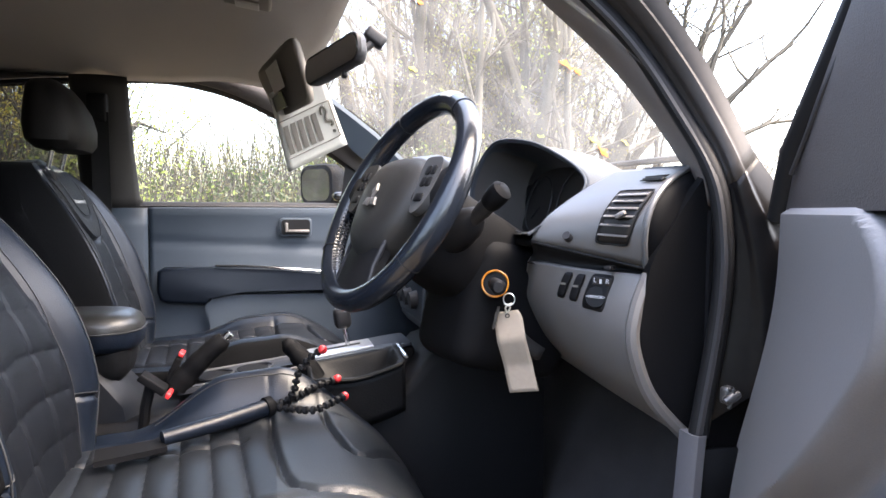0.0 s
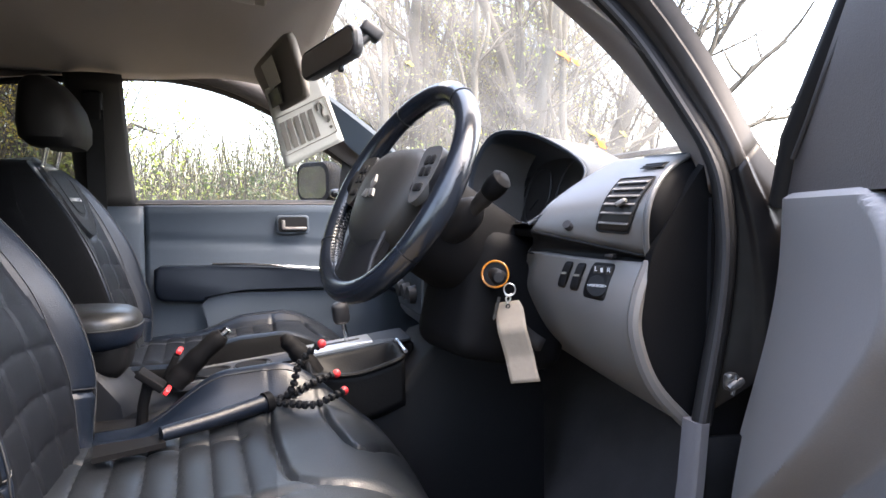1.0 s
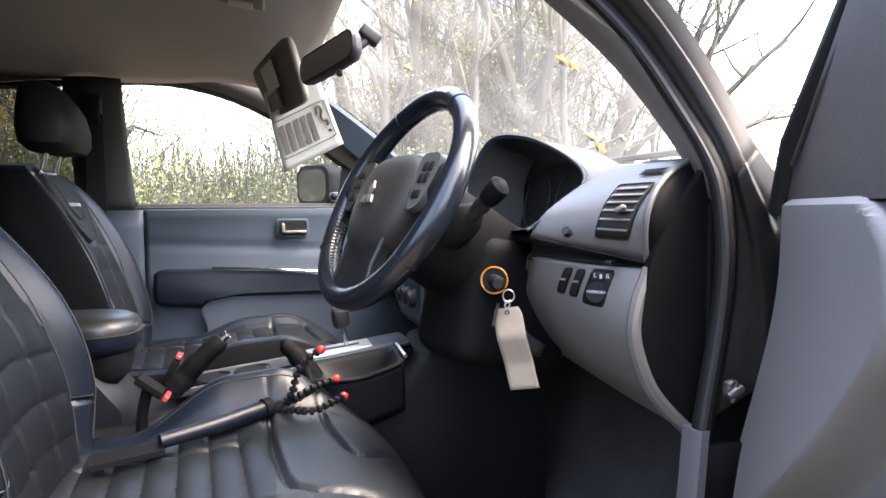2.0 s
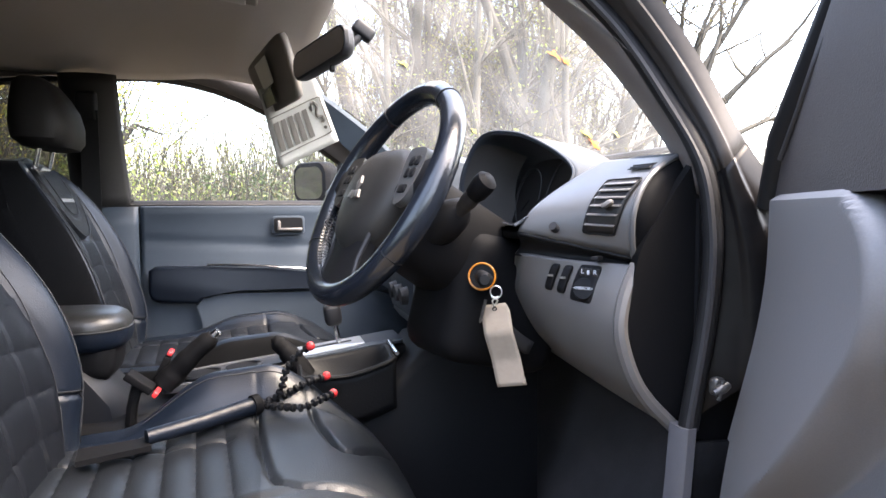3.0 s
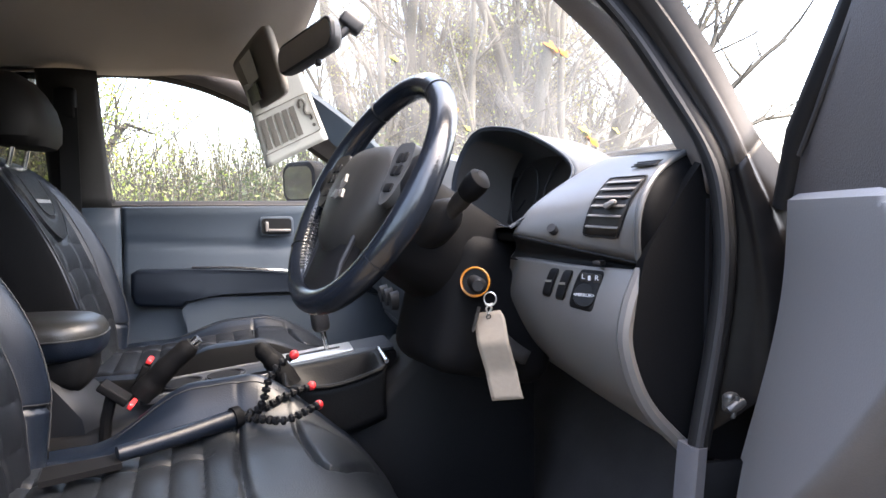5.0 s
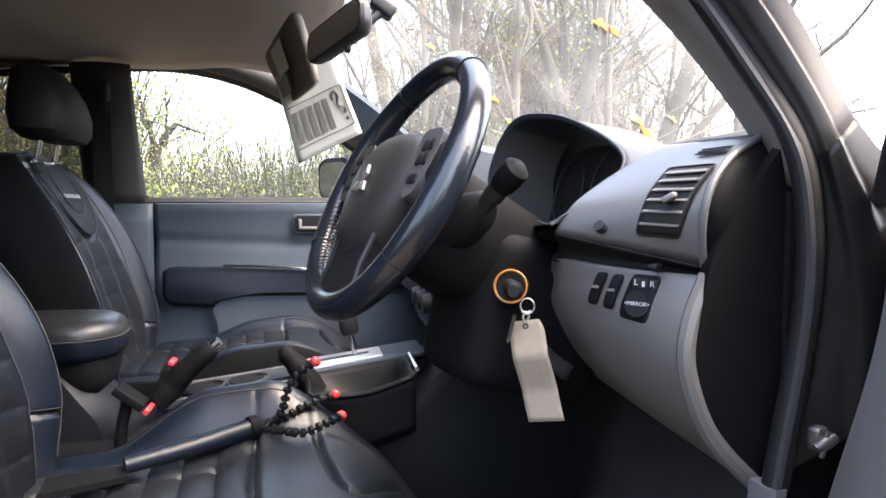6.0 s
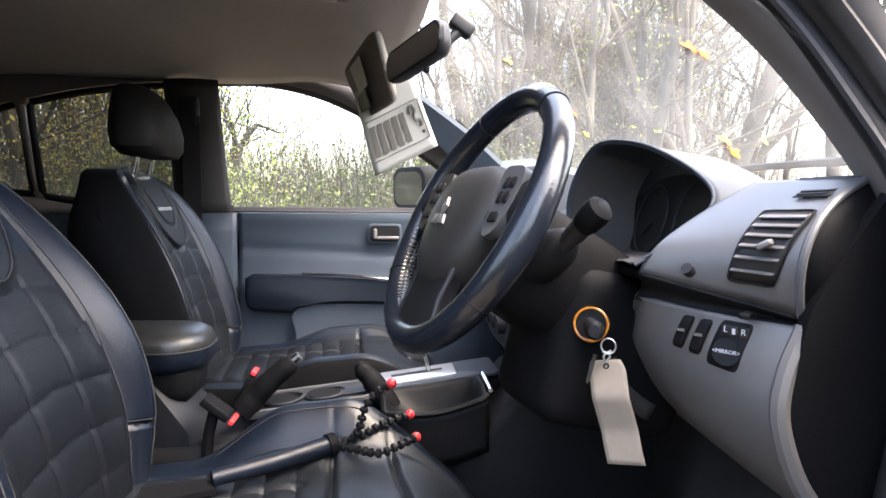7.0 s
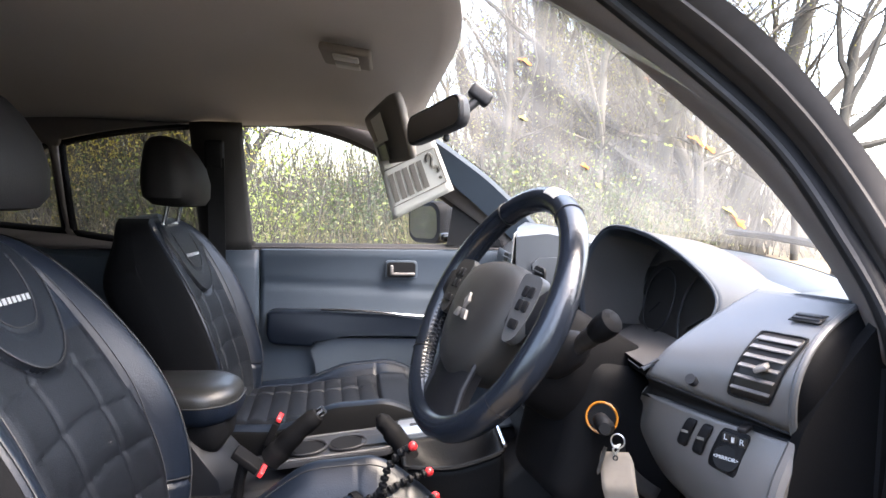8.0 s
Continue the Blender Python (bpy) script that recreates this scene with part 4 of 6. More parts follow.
part("gear_plate", prism_bm(rounded(0.155, 0.085, 0.006), PLATE @ Matrix.Translation((-0.03, 0, 0.002)), 0.004, 0.002), BRUSHED, console, "brushed silver gear plate")
part("gear_slot", prism_bm(rounded(0.105, 0.012, 0.003), PLATE @ Matrix.Translation((-0.03, 0.004, 0.006)), 0.0012), GAUGE, console)
part("gear_lever", tube_bm([PLATE @ Vector((-0.005, 0.004, 0.004)), PLATE @ Vector((-0.008, 0.004, 0.05))], 0.0055, 10), CHROME, console, "chrome gear lever stem")
part("gear_knob", box_bm(PLATE @ Vector((-0.01, 0.004, 0.072)), (0.038, 0.042, 0.05), 0.013, (0, -8, 0)), DARK, console, "grey gear knob")


def pouch(u, v):
    """Slack leather between the gear plate and the console's near edge."""
    x = -0.055 + 0.19 * u
    y = -0.026 - 0.112 * v
    z = 0.866 + 0.13 * (x - 0.045) - (0.010 + 0.016 * math.sin(math.pi * u)) * v
    sag = 0.058 * math.sin(math.pi * v) * math.sin(math.pi * min(1, u * 1.05)) ** 0.6
    return Vector((x, y, z - sag + (0.0035 * math.sin(34 * x + 52 * y) + 0.002 * math.sin(70 * x - 45 * y)) * math.sin(math.pi * v)))


sheet("lever_gaiter", pouch, 30, 16, POUCH, console, 0.003, "slack black leather gaiter")
sheet("gaiter_side", lambda u, v: pouch(u, 1.0) + Vector((0, 0.004 - 0.004 * v, -0.10 * v)), 20, 6, POUCH, console, 0.003, "leather side of the gaiter")
part("gaiter_rim", tube_bm(smooth_path([pouch(0, 0.1), pouch(0.02, 0.8), pouch(0.12, 1.0), pouch(0.5, 1.0), pouch(0.9, 1.0), pouch(1, 0.9)], 6), 0.0055, 8), POUCH, console)
part("gaiter_clip", tube_bm([pouch(1, 0.08) + Vector((0.004, 0, 0.006)), pouch(1, 0.9) + Vector((0.004, 0, 0.008))], 0.0045, 8), CHROME, console, "chrome bar at the end of the gaiter")
part("transfer_lever", tube_bm(smooth_path([(-0.038, -0.045, 0.820), (-0.058, -0.04, 0.850), (-0.080, -0.034, 0.878), (-0.098, -0.03, 0.896), (-0.108, -0.03, 0.902)], 5), [0.022] * 5 + [0.021] * 5 + [0.018] * 5 + [0.015, 0.014, 0.012, 0.009, 0.005, 0.002], 14), COLUMN, console, "black leather transfer lever")
part("cup_tray", prism_bm(rounded(0.25, 0.13, 0.02), frame_from((-0.195, 0.0, 0.824), (1, 0, 0.12), (0, 1, 0)), 0.012, 0.004), DARK, console, "dark grey cup holder tray")
for x in (-0.245, -0.165):
    z = 0.8392 + 0.12 * (x + 0.195)
    # Flat disc on the tray; the well's shade is put into its colour.
    cup = part("cup_holder", tube_bm([(x, -0.012, z), (x, -0.012, z + 0.0015)], 0.036, 24), COLUMN, console, "dark disc for the shaded cup holder well")
    part("cup_rim", tube_bm([(x + 0.037 * math.cos(q), -0.012 + 0.037 * math.sin(q), z + 0.001 + 0.12 * 0.037 * math.cos(q)) for q in (2 * math.pi * i / 30 for i in range(30))], 0.0028, 6, closed=True), DARK, cup)
TRAY = frame_from((-0.195, 0.0, 0.8365), (1, 0, 0.12), (0, 1, 0))
part("tray_rim", tube_bm([TRAY @ Vector((x, y, 0)) for x, y in rounded(0.238, 0.118, 0.018)], 0.0022, 6, closed=True), PANEL, console, "silver rim of the cup tray")
part("coin_slot", prism_bm(rounded(0.06, 0.05, 0.006), frame_from((-0.107, -0.012, 0.8485), (1, 0, 0.12), (0, 1, 0)), 0.002), GAUGE, console)

brake = thing("hand_brake", "black leather hand brake lever with chrome button, pulled up", "hand brake", (-0.30, -0.075, 0.82))
part("lever", tube_bm(smooth_path([(-0.312, -0.050, 0.826), (-0.29, -0.052, 0.852), (-0.26, -0.058, 0.885), (-0.220, -0.060, 0.920)], 5), [0.024] * 5 + [0.021] * 5 + [0.019] * 5 + [0.014], 14), COLUMN, brake)
part("button", tube_bm([(-0.220, -0.060, 0.920), (-0.209, -0.061, 0.930)], 0.009, 10), CHROME, brake)

# ---- small tripod lying on the seat ----
tripod = thing("tripod", "flexible ball-jointed camera tripod lying on the seat", "tripod", (0, 0, 0))
part("grip", tube_bm([(-0.30, -0.325, 0.815), (-0.22, -0.287, 0.82), (-0.14, -0.245, 0.828)], [0.012, 0.014, 0.015], 14), LEATHER, tripod, "black handle")
part("collar", tube_bm([(-0.143, -0.247, 0.828), (-0.132, -0.241, 0.829)], 0.0185, 14), COLUMN, tripod)
part("mount", loft_bm([[Vector((x, y, 0.800 + 0.012 * k)) for x, y in ((-0.385, -0.385), (-0.29, -0.345), (-0.305, -0.305), (-0.395, -0.33))] for k in (0, 0.7)]), COLUMN, tripod, "flat phone mount")
LEGS = [[(-0.132, -0.241, 0.830), (-0.105, -0.240, 0.836), (-0.092, -0.248, 0.857), (-0.084, -0.25, 0.888), (-0.064, -0.25, 0.914), (-0.042, -0.255, 0.929)],
        [(-0.132, -0.241, 0.829), (-0.095, -0.235, 0.836), (-0.055, -0.215, 0.850), (-0.010, -0.195, 0.858)],
        [(-0.132, -0.241, 0.828), (-0.095, -0.265, 0.828), (-0.060, -0.288, 0.830), (-0.028, -0.272, 0.836), (-0.003, -0.252, 0.840)]]
ball_mesh = bpy.data.meshes.new("ball")
bb = tube_bm([(0, 0, -0.0045), (0, 0, -0.002), (0, 0, 0.003), (0, 0, 0.0055)], [0.0030, 0.0072, 0.0072, 0.0030], 10)
bb.to_mesh(ball_mesh)
bb.free()
ball_mesh.materials.append(BLACK)
for leg in LEGS:
    path = smooth_path(leg, 40)
    lg = part("leg", tube_bm(path, 0.0030, 6), BLACK, tripod, "ball-jointed leg")
    pos, want = 0.0, 0.004
    for a, b in zip(path, path[1:]):
        pos += (b - a).length
        if pos >= want:
            ball = new("ball", ball_mesh)
            ball.matrix_world = Matrix.Translation(b) @ (b - a).to_track_quat("Z", "Y").to_matrix().to_4x4()
            ball.parent = lg
            want += 0.0132
    tip = bmesh.new()
    bmesh.ops.create_uvsphere(tip, u_segments=14, v_segments=8, radius=0.0082, matrix=Matrix.Translation(path[-1]))
    part("foot", tip, RED, lg, "red rubber foot")


# ---- dashboard ----
dash = thing("dashboard", "blue-grey dashboard with silver side panels and hooded dials", "dashboard", (0.35, 0, 0.9))


def edge_x(y):
    """How far forward the dashboard's rear edge lies."""
    if y < -0.55:
        return 0.36 + 0.045 * min(1.2, (-y - 0.565) / 0.11)
    return 0.235 + 0.03 * (y / 0.7) ** 2 + 0.16 * ease(-y, 0.20, 0.25)


def dash_top(u, v):
    y = -0.69 + 1.38 * u
    far = cowl(y / 0.71)
    x0 = edge_x(y)
    z0 = 1.205 + 0.035 * ease(-y, 0.50, 0.62)
    return Vector((x0 + (far.x - 0.008 - x0) * v, y, z0 + (far.z - 0.014 - z0) * v + 0.022 * math.sin(math.pi * v) * (1 - ease(-y, 0.4, 0.65)) - 0.02 * (1 - v) ** 6 * (1 if y > -0.5 else 0)))


sheet("dash_top", dash_top, 70, 24, DASHTOP, dash, -0.006)


def dash_face(u, v):
    y = -0.24 + 0.94 * u
    z = 0.93 + 0.268 * v
    x = 0.235 + 0.06 * (1 - v) ** 2 - 0.02 * math.sin(math.pi * v) + 0.03 * (y / 0.7) ** 2
    return Vector((x, y, z))


sheet("dash_face", dash_face, 30, 16, GREY, dash, -0.006, "grey lower dashboard")
part("glovebox_lid", prism_bm(rounded(0.36, 0.14, 0.03, 6), frame_from((0.225, 0.42, 1.02), (0, -1, 0), (0.05, 0, 1)), 0.012, 0.004), GREY, dash)

# dial hood
LIP = smooth_path([(0.245, -0.245, 1.13), (0.24, -0.248, 1.224), (0.262, -0.295, 1.298), (0.288, -0.39, 1.297), (0.312, -0.48, 1.264), (0.315, -0.552, 1.226), (0.282, -0.580, 1.19), (0.212, -0.585, 1.146)], 8)
BACKARCH = smooth_path([(0.36, -0.20, 1.20), (0.38, -0.215, 1.235), (0.42, -0.27, 1.238), (0.45, -0.38, 1.236), (0.455, -0.48, 1.228), (0.44, -0.55, 1.222), (0.40, -0.585, 1.212), (0.36, -0.59, 1.19)], 8)


def hood(u, v):
    q = u * (len(LIP) - 1)
    i = min(int(q), len(LIP) - 2)
    a, b = LIP[i].lerp(LIP[i + 1], q - i), BACKARCH[i].lerp(BACKARCH[i + 1], q - i)
    return a.lerp(b, v) + Vector((0, 0, 0.004 * math.sin(math.pi * v) * math.sin(math.pi * u)))


hd = sheet("dial_hood", hood, 56, 14, HOODSKIN, dash, -0.005, "moulded hood over the dials")
part("hood_lip", tube_bm(LIP, 0.0022, 8), HOODSKIN, hd)
cl = part("dial_panel", prism_bm([(p.x, p.y) for p in smooth_path([(-0.15, -0.05, 0), (-0.15, 0.025, 0), (-0.10, 0.055, 0), (0.0, 0.058, 0), (0.09, 0.035, 0), (0.14, 0.0, 0), (0.15, -0.05, 0), (0.0, -0.06, 0)], 5, True)], frame_from((0.35, -0.415, 1.195), (0, -1, 0), (0.25, 0, 1)), 0.004), GAUGE, hd, "unlit black dial panel")
for y, r in ((-0.335, 0.050), (-0.474, 0.062)):
    ring = [Vector((0.338, y + r * math.cos(q), 1.19 + r * math.sin(q))) + Vector((0.25 * r * math.sin(q), 0, 0)) for q in (2 * math.pi * i / 40 for i in range(40))]
    part("dial_ring", tube_bm(ring, 0.0016, 6, closed=True), STITCH, cl)
    part("dial_needle", tube_bm([(0.34, y, 1.185), (0.337, y + r * 0.6, 1.165)], 0.0012, 5), STITCH, cl)
part("hood_inside", loft_bm([[p + Vector((dx, 0, 0)) + (Vector((0, -0.415, 1.19)) - Vector((0, p.y, p.z))) * k for p in LIP] for dx, k in ((0.006, 0.03), (0.10, 0.16))], False), HOODIN, hd)
part("hood_floor", box_bm((0.29, -0.405, 1.132), (0.12, 0.31, 0.012), 0.004), COLUMN, hd)
part("trim_corner", tube_bm([(0.206, -0.555, 1.150), (0.209, -0.583, 1.147), (0.23, -0.588, 1.158)], 0.0008, 6), DARK, hd)

# silver panel with the side vent
KT = smooth_path([(0.226, -0.545, 1.106), (0.272, -0.622, 1.101), (0.325, -0.703, 1.099)], 8)
PBL, PBR, PTL, PTR = Vector((0.207, -0.588, 1.142)), Vector((0.313, -0.706, 1.112)), Vector((0.36, -0.565, 1.238)), Vector((0.405, -0.675, 1.238))


def vent_panel(u, v, out=0.0):
    p = PBL.lerp(PBR, u).lerp(PTL.lerp(PTR, u), v)
    p += Vector((-0.027, -0.017, 0.025)) * math.sin(math.pi * v ** 0.85) * (0.25 + 0.75 * u)
    p += Vector((0.012, 0.009, -0.004)) * max(0, 1 - v / 0.3) ** 2
    return p + Vector((-0.72, -0.45, 0.52)) * out


sheet("side_panel", vent_panel, 30, 24, PANEL, dash, -0.008, "satin silver side panel")
part("panel_edge", tube_bm([vent_panel(1, i / 16) for i in range(17)], 0.004, 8), PANEL, dash)
sheet("panel_return", lambda u, v: vent_panel(1, v) + Vector((0.09 * u, 0.004 * u, -0.03 * u)), 4, 20, COLUMN, dash, -0.004)
VQ = ((0.59, 0.075), (0.865, 0.09), (0.955, 0.545), (0.575, 0.55))


def vent_uv(s, t, out=0.0):
    a = (VQ[0][0] + (VQ[1][0] - VQ[0][0]) * s, VQ[0][1] + (VQ[1][1] - VQ[0][1]) * s)
    b = (VQ[3][0] + (VQ[2][0] - VQ[3][0]) * s, VQ[3][1] + (VQ[2][1] - VQ[3][1]) * s)
    return vent_panel(a[0] + (b[0] - a[0]) * t, a[1] + (b[1] - a[1]) * t, out)


vent = sheet("side_vent", lambda u, v: vent_uv(u, v, 0.0022), 8, 8, GAUGE, dash, 0.001, "black slatted air vent")
rim = smooth_path([vent_uv(s, t, 0.003) for s, t in ((0.08, 0), (0.5, 0), (0.92, 0), (1, 0.08), (1, 0.5), (1, 0.92), (0.92, 1), (0.5, 1), (0.08, 1), (0, 0.92), (0, 0.5), (0, 0.08))], 3, True)
part("vent_rim", tube_bm(rim, 0.0014, 6, closed=True), BLACK, vent)
for i in range(6):
    t = (i + 0.8) / 6.6
    a, b = vent_uv(0.05, t, 0.0035), vent_uv(0.95, t, 0.0035)
    wide = (b - a).normalized().cross(Vector((-0.25, -0.25, 0.93))).normalized()
    part("slat", loft_bm([[p + wide * d + Vector((0, 0, h)) for d, h in ((-0.0042, 0.0), (0.0042, 0.0), (0.0042, 0.0012), (-0.0042, 0.0012))] for p in (a, b)]), SILVER, vent)
a = vent_uv(0.60, 0.42, 0.008)
part("vent_tab", box_bm(a, (0.014, 0.020, 0.006), 0.002, (0, -30, -42)), SILVER, vent)
small = sheet("demister_vent", lambda u, v: vent_panel(0.67 + 0.26 * u, 0.69 + 0.09 * v, 0.003), 4, 3, GAUGE, dash, 0.001)
for t in (0.3, 0.7):
    part("slat", tube_bm([vent_panel(0.685, 0.69 + 0.09 * t, 0.0045), vent_panel(0.915, 0.69 + 0.09 * t, 0.0045)], 0.0014, 6), DARK, small)
part("dimmer_knob", tube_bm([vent_panel(0.335, 0.075, 0.0), vent_panel(0.335, 0.075, 0.009)], 0.006, 12), DARK, dash, "small round dimmer knob")
# Rolled edge below the panel; black stands in for the shade there.
sheet("panel_roll", lambda u, v: vent_panel(u, 0).lerp(KT[int(u * 16)] + Vector((0.006, 0.005, -0.004)), v) + Vector((0.010, 0.008, 0)) * math.sin(math.pi * v), 16, 8, BLACK, dash, -0.003, "underside of the side panel, its shade put into a black colour")
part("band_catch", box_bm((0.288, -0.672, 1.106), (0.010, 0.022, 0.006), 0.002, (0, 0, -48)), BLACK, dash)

# silver knee panel with switches
KB = smooth_path([(0.31, -0.40, 0.955), (0.35, -0.56, 0.915), (0.388, -0.712, 0.882)], 8)
KR = smooth_path([(0.325, -0.703, 1.099), (0.306, -0.706, 1.055), (0.302, -0.708, 1.01), (0.328, -0.71, 0.945), (0.388, -0.712, 0.882)], 6)


def knee(u, v, out=0.0):
    q = u * 16
    i = min(int(q), 15)
    a, b = KT[i].lerp(KT[i + 1], q - i), KB[i].lerp(KB[i + 1], q - i)
    r = v * 24
    j = min(int(r), 23)
    e = KR[j].lerp(KR[j + 1], r - j)
    bend = e - KR[0].lerp(KR[-1], v)
    p = a.lerp(b, v) + bend * (0.55 + 0.45 * u)
    scoop = 0.03 * math.exp(-((v - 0.25) / 0.22) ** 2) * ease(0.16 - u, 0, 0.16)
    return p + Vector((0.6 * scoop, 0.5 * scoop, 0)) + Vector((-0.72, -0.62, 0.25)) * out


sheet("knee_panel", knee, 40, 40, SILVER, dash, -0.010, "satin silver knee panel")
part("knee_edge", tube_bm([knee(1, i / 30) for i in range(31)], 0.009, 8), SILVER, dash)


def switch(name, u0, u1, v0, v1, mat, out=0.004, parent=None):
    def corner(s, t):
        return 0.5 + (s - 0.5) * (1 - 0.22 * abs(2 * t - 1) ** 7), 0.5 + (t - 0.5) * (1 - 0.05 * abs(2 * s - 1) ** 6)

    return sheet(name, lambda s0, t0: (lambda s, t: knee(u0 + (u1 - u0) * s, v0 + (v1 - v0) * t, out - 0.004 * (max(abs(2 * s0 - 1), abs(2 * t0 - 1)) ** 8)))(*corner(s0, t0)), 16, 20, mat, parent or dash, -0.005)


for u in (0.40, 0.505):
    sw = switch("rocker_switch", u, u + 0.072, 0.045, 0.29, BLACK, 0.006)
    bar = knee(u + 0.036, 0.16, 0.0078)
    part("switch_mark", box_bm(bar, (0.008, 0.001, 0.003), 0, (0, 0, -51)), PRINT, sw)
mp = switch("mirror_switch", 0.605, 0.79, 0.015, 0.335, BLACK, 0.0025)


def lettering(text, size, m, parent):
    """Raised printed characters in the built-in font, as one mesh."""
    fc = bpy.data.curves.new("letter", "FONT")
    fc.body, fc.size, fc.extrude, fc.align_x, fc.align_y = text, size, 0.0002, "CENTER", "CENTER"
    fo = new("letter_curve", fc)
    fm = bpy.data.meshes.new_from_object(fo.evaluated_get(bpy.context.evaluated_depsgraph_get()))
    bpy.data.objects.remove(fo)
    fm.materials.append(MARK)
    lo = new("letter", fm)
    lo.matrix_world = m
    lo.parent = parent


for k, ch in ((0, "L"), (2, "R")):
    lettering(ch, 0.0085, frame_from(knee(0.662 + 0.040 * k + 0.012 * (k == 2), 0.085, 0.0058), (0.62, -0.78, 0), (0.15, 0.1, 1)), mp)
tagged(mp, "black mirror switch plate with a round rocker")
dial = knee(0.712, 0.215, 0.0015)
part("rocker", tube_bm([dial, dial + Vector((-0.72, -0.62, 0.25)) * 0.004], [0.0150, 0.0135], 24), BLACK, mp)
lettering("<MIRROR>", 0.0056, frame_from(dial + Vector((-0.72, -0.62, 0.25)) * 0.0046, (0.62, -0.78, 0), (0.15, 0.1, 1)), mp)
for k in range(3):
    p = knee(0.662 + 0.040 * k + 0.012 * (k == 2), 0.085, 0.0022)
    part("button", box_bm(p, (0.0095, 0.003, 0.0105), 0.001, (0, 0, -51)), GAUGE, mp)
    if k == 1:
        part("button_mark", box_bm(p + Vector((-0.0015, -0.0013, 0)), (0.003, 0.001, 0.0055), 0, (0, 0, -51)), MARK, mp)

CAP = [(0.318, 1.10), (0.33, 1.13), (0.37, 1.19), (0.408, 1.236), (0.43, 1.23), (0.43, 1.0), (0.42, 0.87), (0.392, 0.876), (0.332, 0.942), (0.307, 1.008), (0.311, 1.055)]
part("end_cap", prism_bm([(p.x, p.y) for p in smooth_path([(a, b, 0) for a, b in CAP], 3, True)], frame_from((0, -0.700, 0), (1, 0, 0), (0, 0, 1)), 0.014, 0.004), COLUMN, dash, "dark end cap of the dashboard")
part("under_tray", loft_bm([[Vector((x, y, z)) for y, z in ((-0.72, z0), (-0.72, z0 + 0.30), (-0.12, z0 + 0.28), (-0.12, z0 + 0.05))] for x, z0 in ((0.40, 0.88), (0.75, 0.80))]), BLACK, dash, "black underside of the dashboard")
part("column_cover", box_bm((0.225, -0.43, 1.025), (0.20, 0.17, 0.20), 0.035, (0, 14, 12), 5), COLUMN, dash, "black cover round the steering column")
sheet("knee_bolster", lambda u, v: Vector((0.200 + 0.05 * (1 - v) ** 2 + 0.02 * u, 0.03 - 0.55 * u, (0.895 + 0.075 * u ** 1.5) + (1.03 - 0.895 - 0.075 * u ** 1.5) * v)), 24, 12, BOLSTER, dash, -0.02, "dark grey knee bolster under the column")

# centre stack
stack = part("radio_panel", loft_bm([[Vector((x, y, z)) for y, z in ((-0.14, z0), (-0.12, z1), (0.12, z1), (0.14, z0))] for x, z0, z1 in ((0.185, 0.93, 1.225), (0.20, 0.91, 1.235), (0.34, 0.90, 1.24))]), DASHTOP, dash)
part("stack_face", prism_bm(rounded(0.24, 0.27, 0.02, 5), frame_from((0.183, 0, 1.08), (0, -1, 0), (0.02, 0, 1)), 0.006, 0.003), GREY, stack, "blue-grey centre panel")
part("radio", prism_bm(rounded(0.18, 0.10, 0.008), frame_from((0.176, 0, 1.08), (0, -1, 0), (0.02, 0, 1)), 0.004, 0.002), BLACK, stack)
part("radio_screen", prism_bm(rounded(0.10, 0.05, 0.004), frame_from((0.171, 0.01, 1.085), (0, -1, 0), (0.02, 0, 1)), 0.002), LABEL, stack)
for y in (-0.06, 0.0, 0.06):
    part("heater_knob", tube_bm([(0.178, y, 0.985), (0.160, y, 0.983)], [0.021, 0.018], 18), DARK, stack)
for y in (-0.16, 0.16):
    vt = part("stack_vent", prism_bm(rounded(0.075, 0.055, 0.01), frame_from((0.192, y, 1.195), (0, -1, 0), (0.02, 0, 1)), 0.004, 0.002), BLACK, stack)
    for k in range(4):
        part("slat", box_bm((0.187, y, 1.177 + 0.012 * k), (0.006, 0.066, 0.003), 0.001, (0, 25, 0)), DASHTOP, vt)
hoodc = part("display_hood", loft_bm([[Vector((x + 0.25 * (y + 0.02) * (1 if x < 0.2 else 0), y, z)) for y, z in ((-0.115, 1.19), (-0.11, zt - 0.016), (-0.085, zt), (0.085, zt), (0.105, zt - 0.012), (0.11, 1.19))] for x, zt in ((0.178, 1.290), (0.215, 1.297), (0.36, 1.268))]), DASHTOP, dash, "hooded centre display")
part("display", prism_bm(rounded(0.135, 0.072, 0.008), frame_from((0.171, -0.022, 1.243), (-0.25, -1, 0), (0.10, 0, 1)), 0.003), LABEL, hoodc, "pale unlit display")

# ---- steering wheel and column ----
WC = Vector((0.050, -0.455, 1.196))
TILT, SWING = radians(28.4), radians(14.4)
WU = Vector((math.sin(TILT) * math.cos(SWING), math.sin(TILT) * math.sin(SWING), math.cos(TILT)))
WR = Vector((math.sin(SWING), -math.cos(SWING), 0))
WN = WR.cross(WU)


def wp(r, up, out=0.0):
    return WC + WR * r + WU * up + WN * out


wheel = thing("steering_wheel", "black leather steering wheel with silver spoke trims", "steering wheel", WC)
rim_r = 0.167
rim_path = [wp(rim_r * math.cos(q), rim_r * math.sin(q), 0.0) for q in (2 * math.pi * i / 96 for i in range(96))]
rad = [0.0175 + 0.002 * max(0, math.cos(2 * (2 * math.pi * i / 96) + 0.5)) ** 2 for i in range(96)]
part("rim", tube_bm(rim_path, rad, 20, closed=True), RIM, wheel, "black leather rim, worn bright at the top")


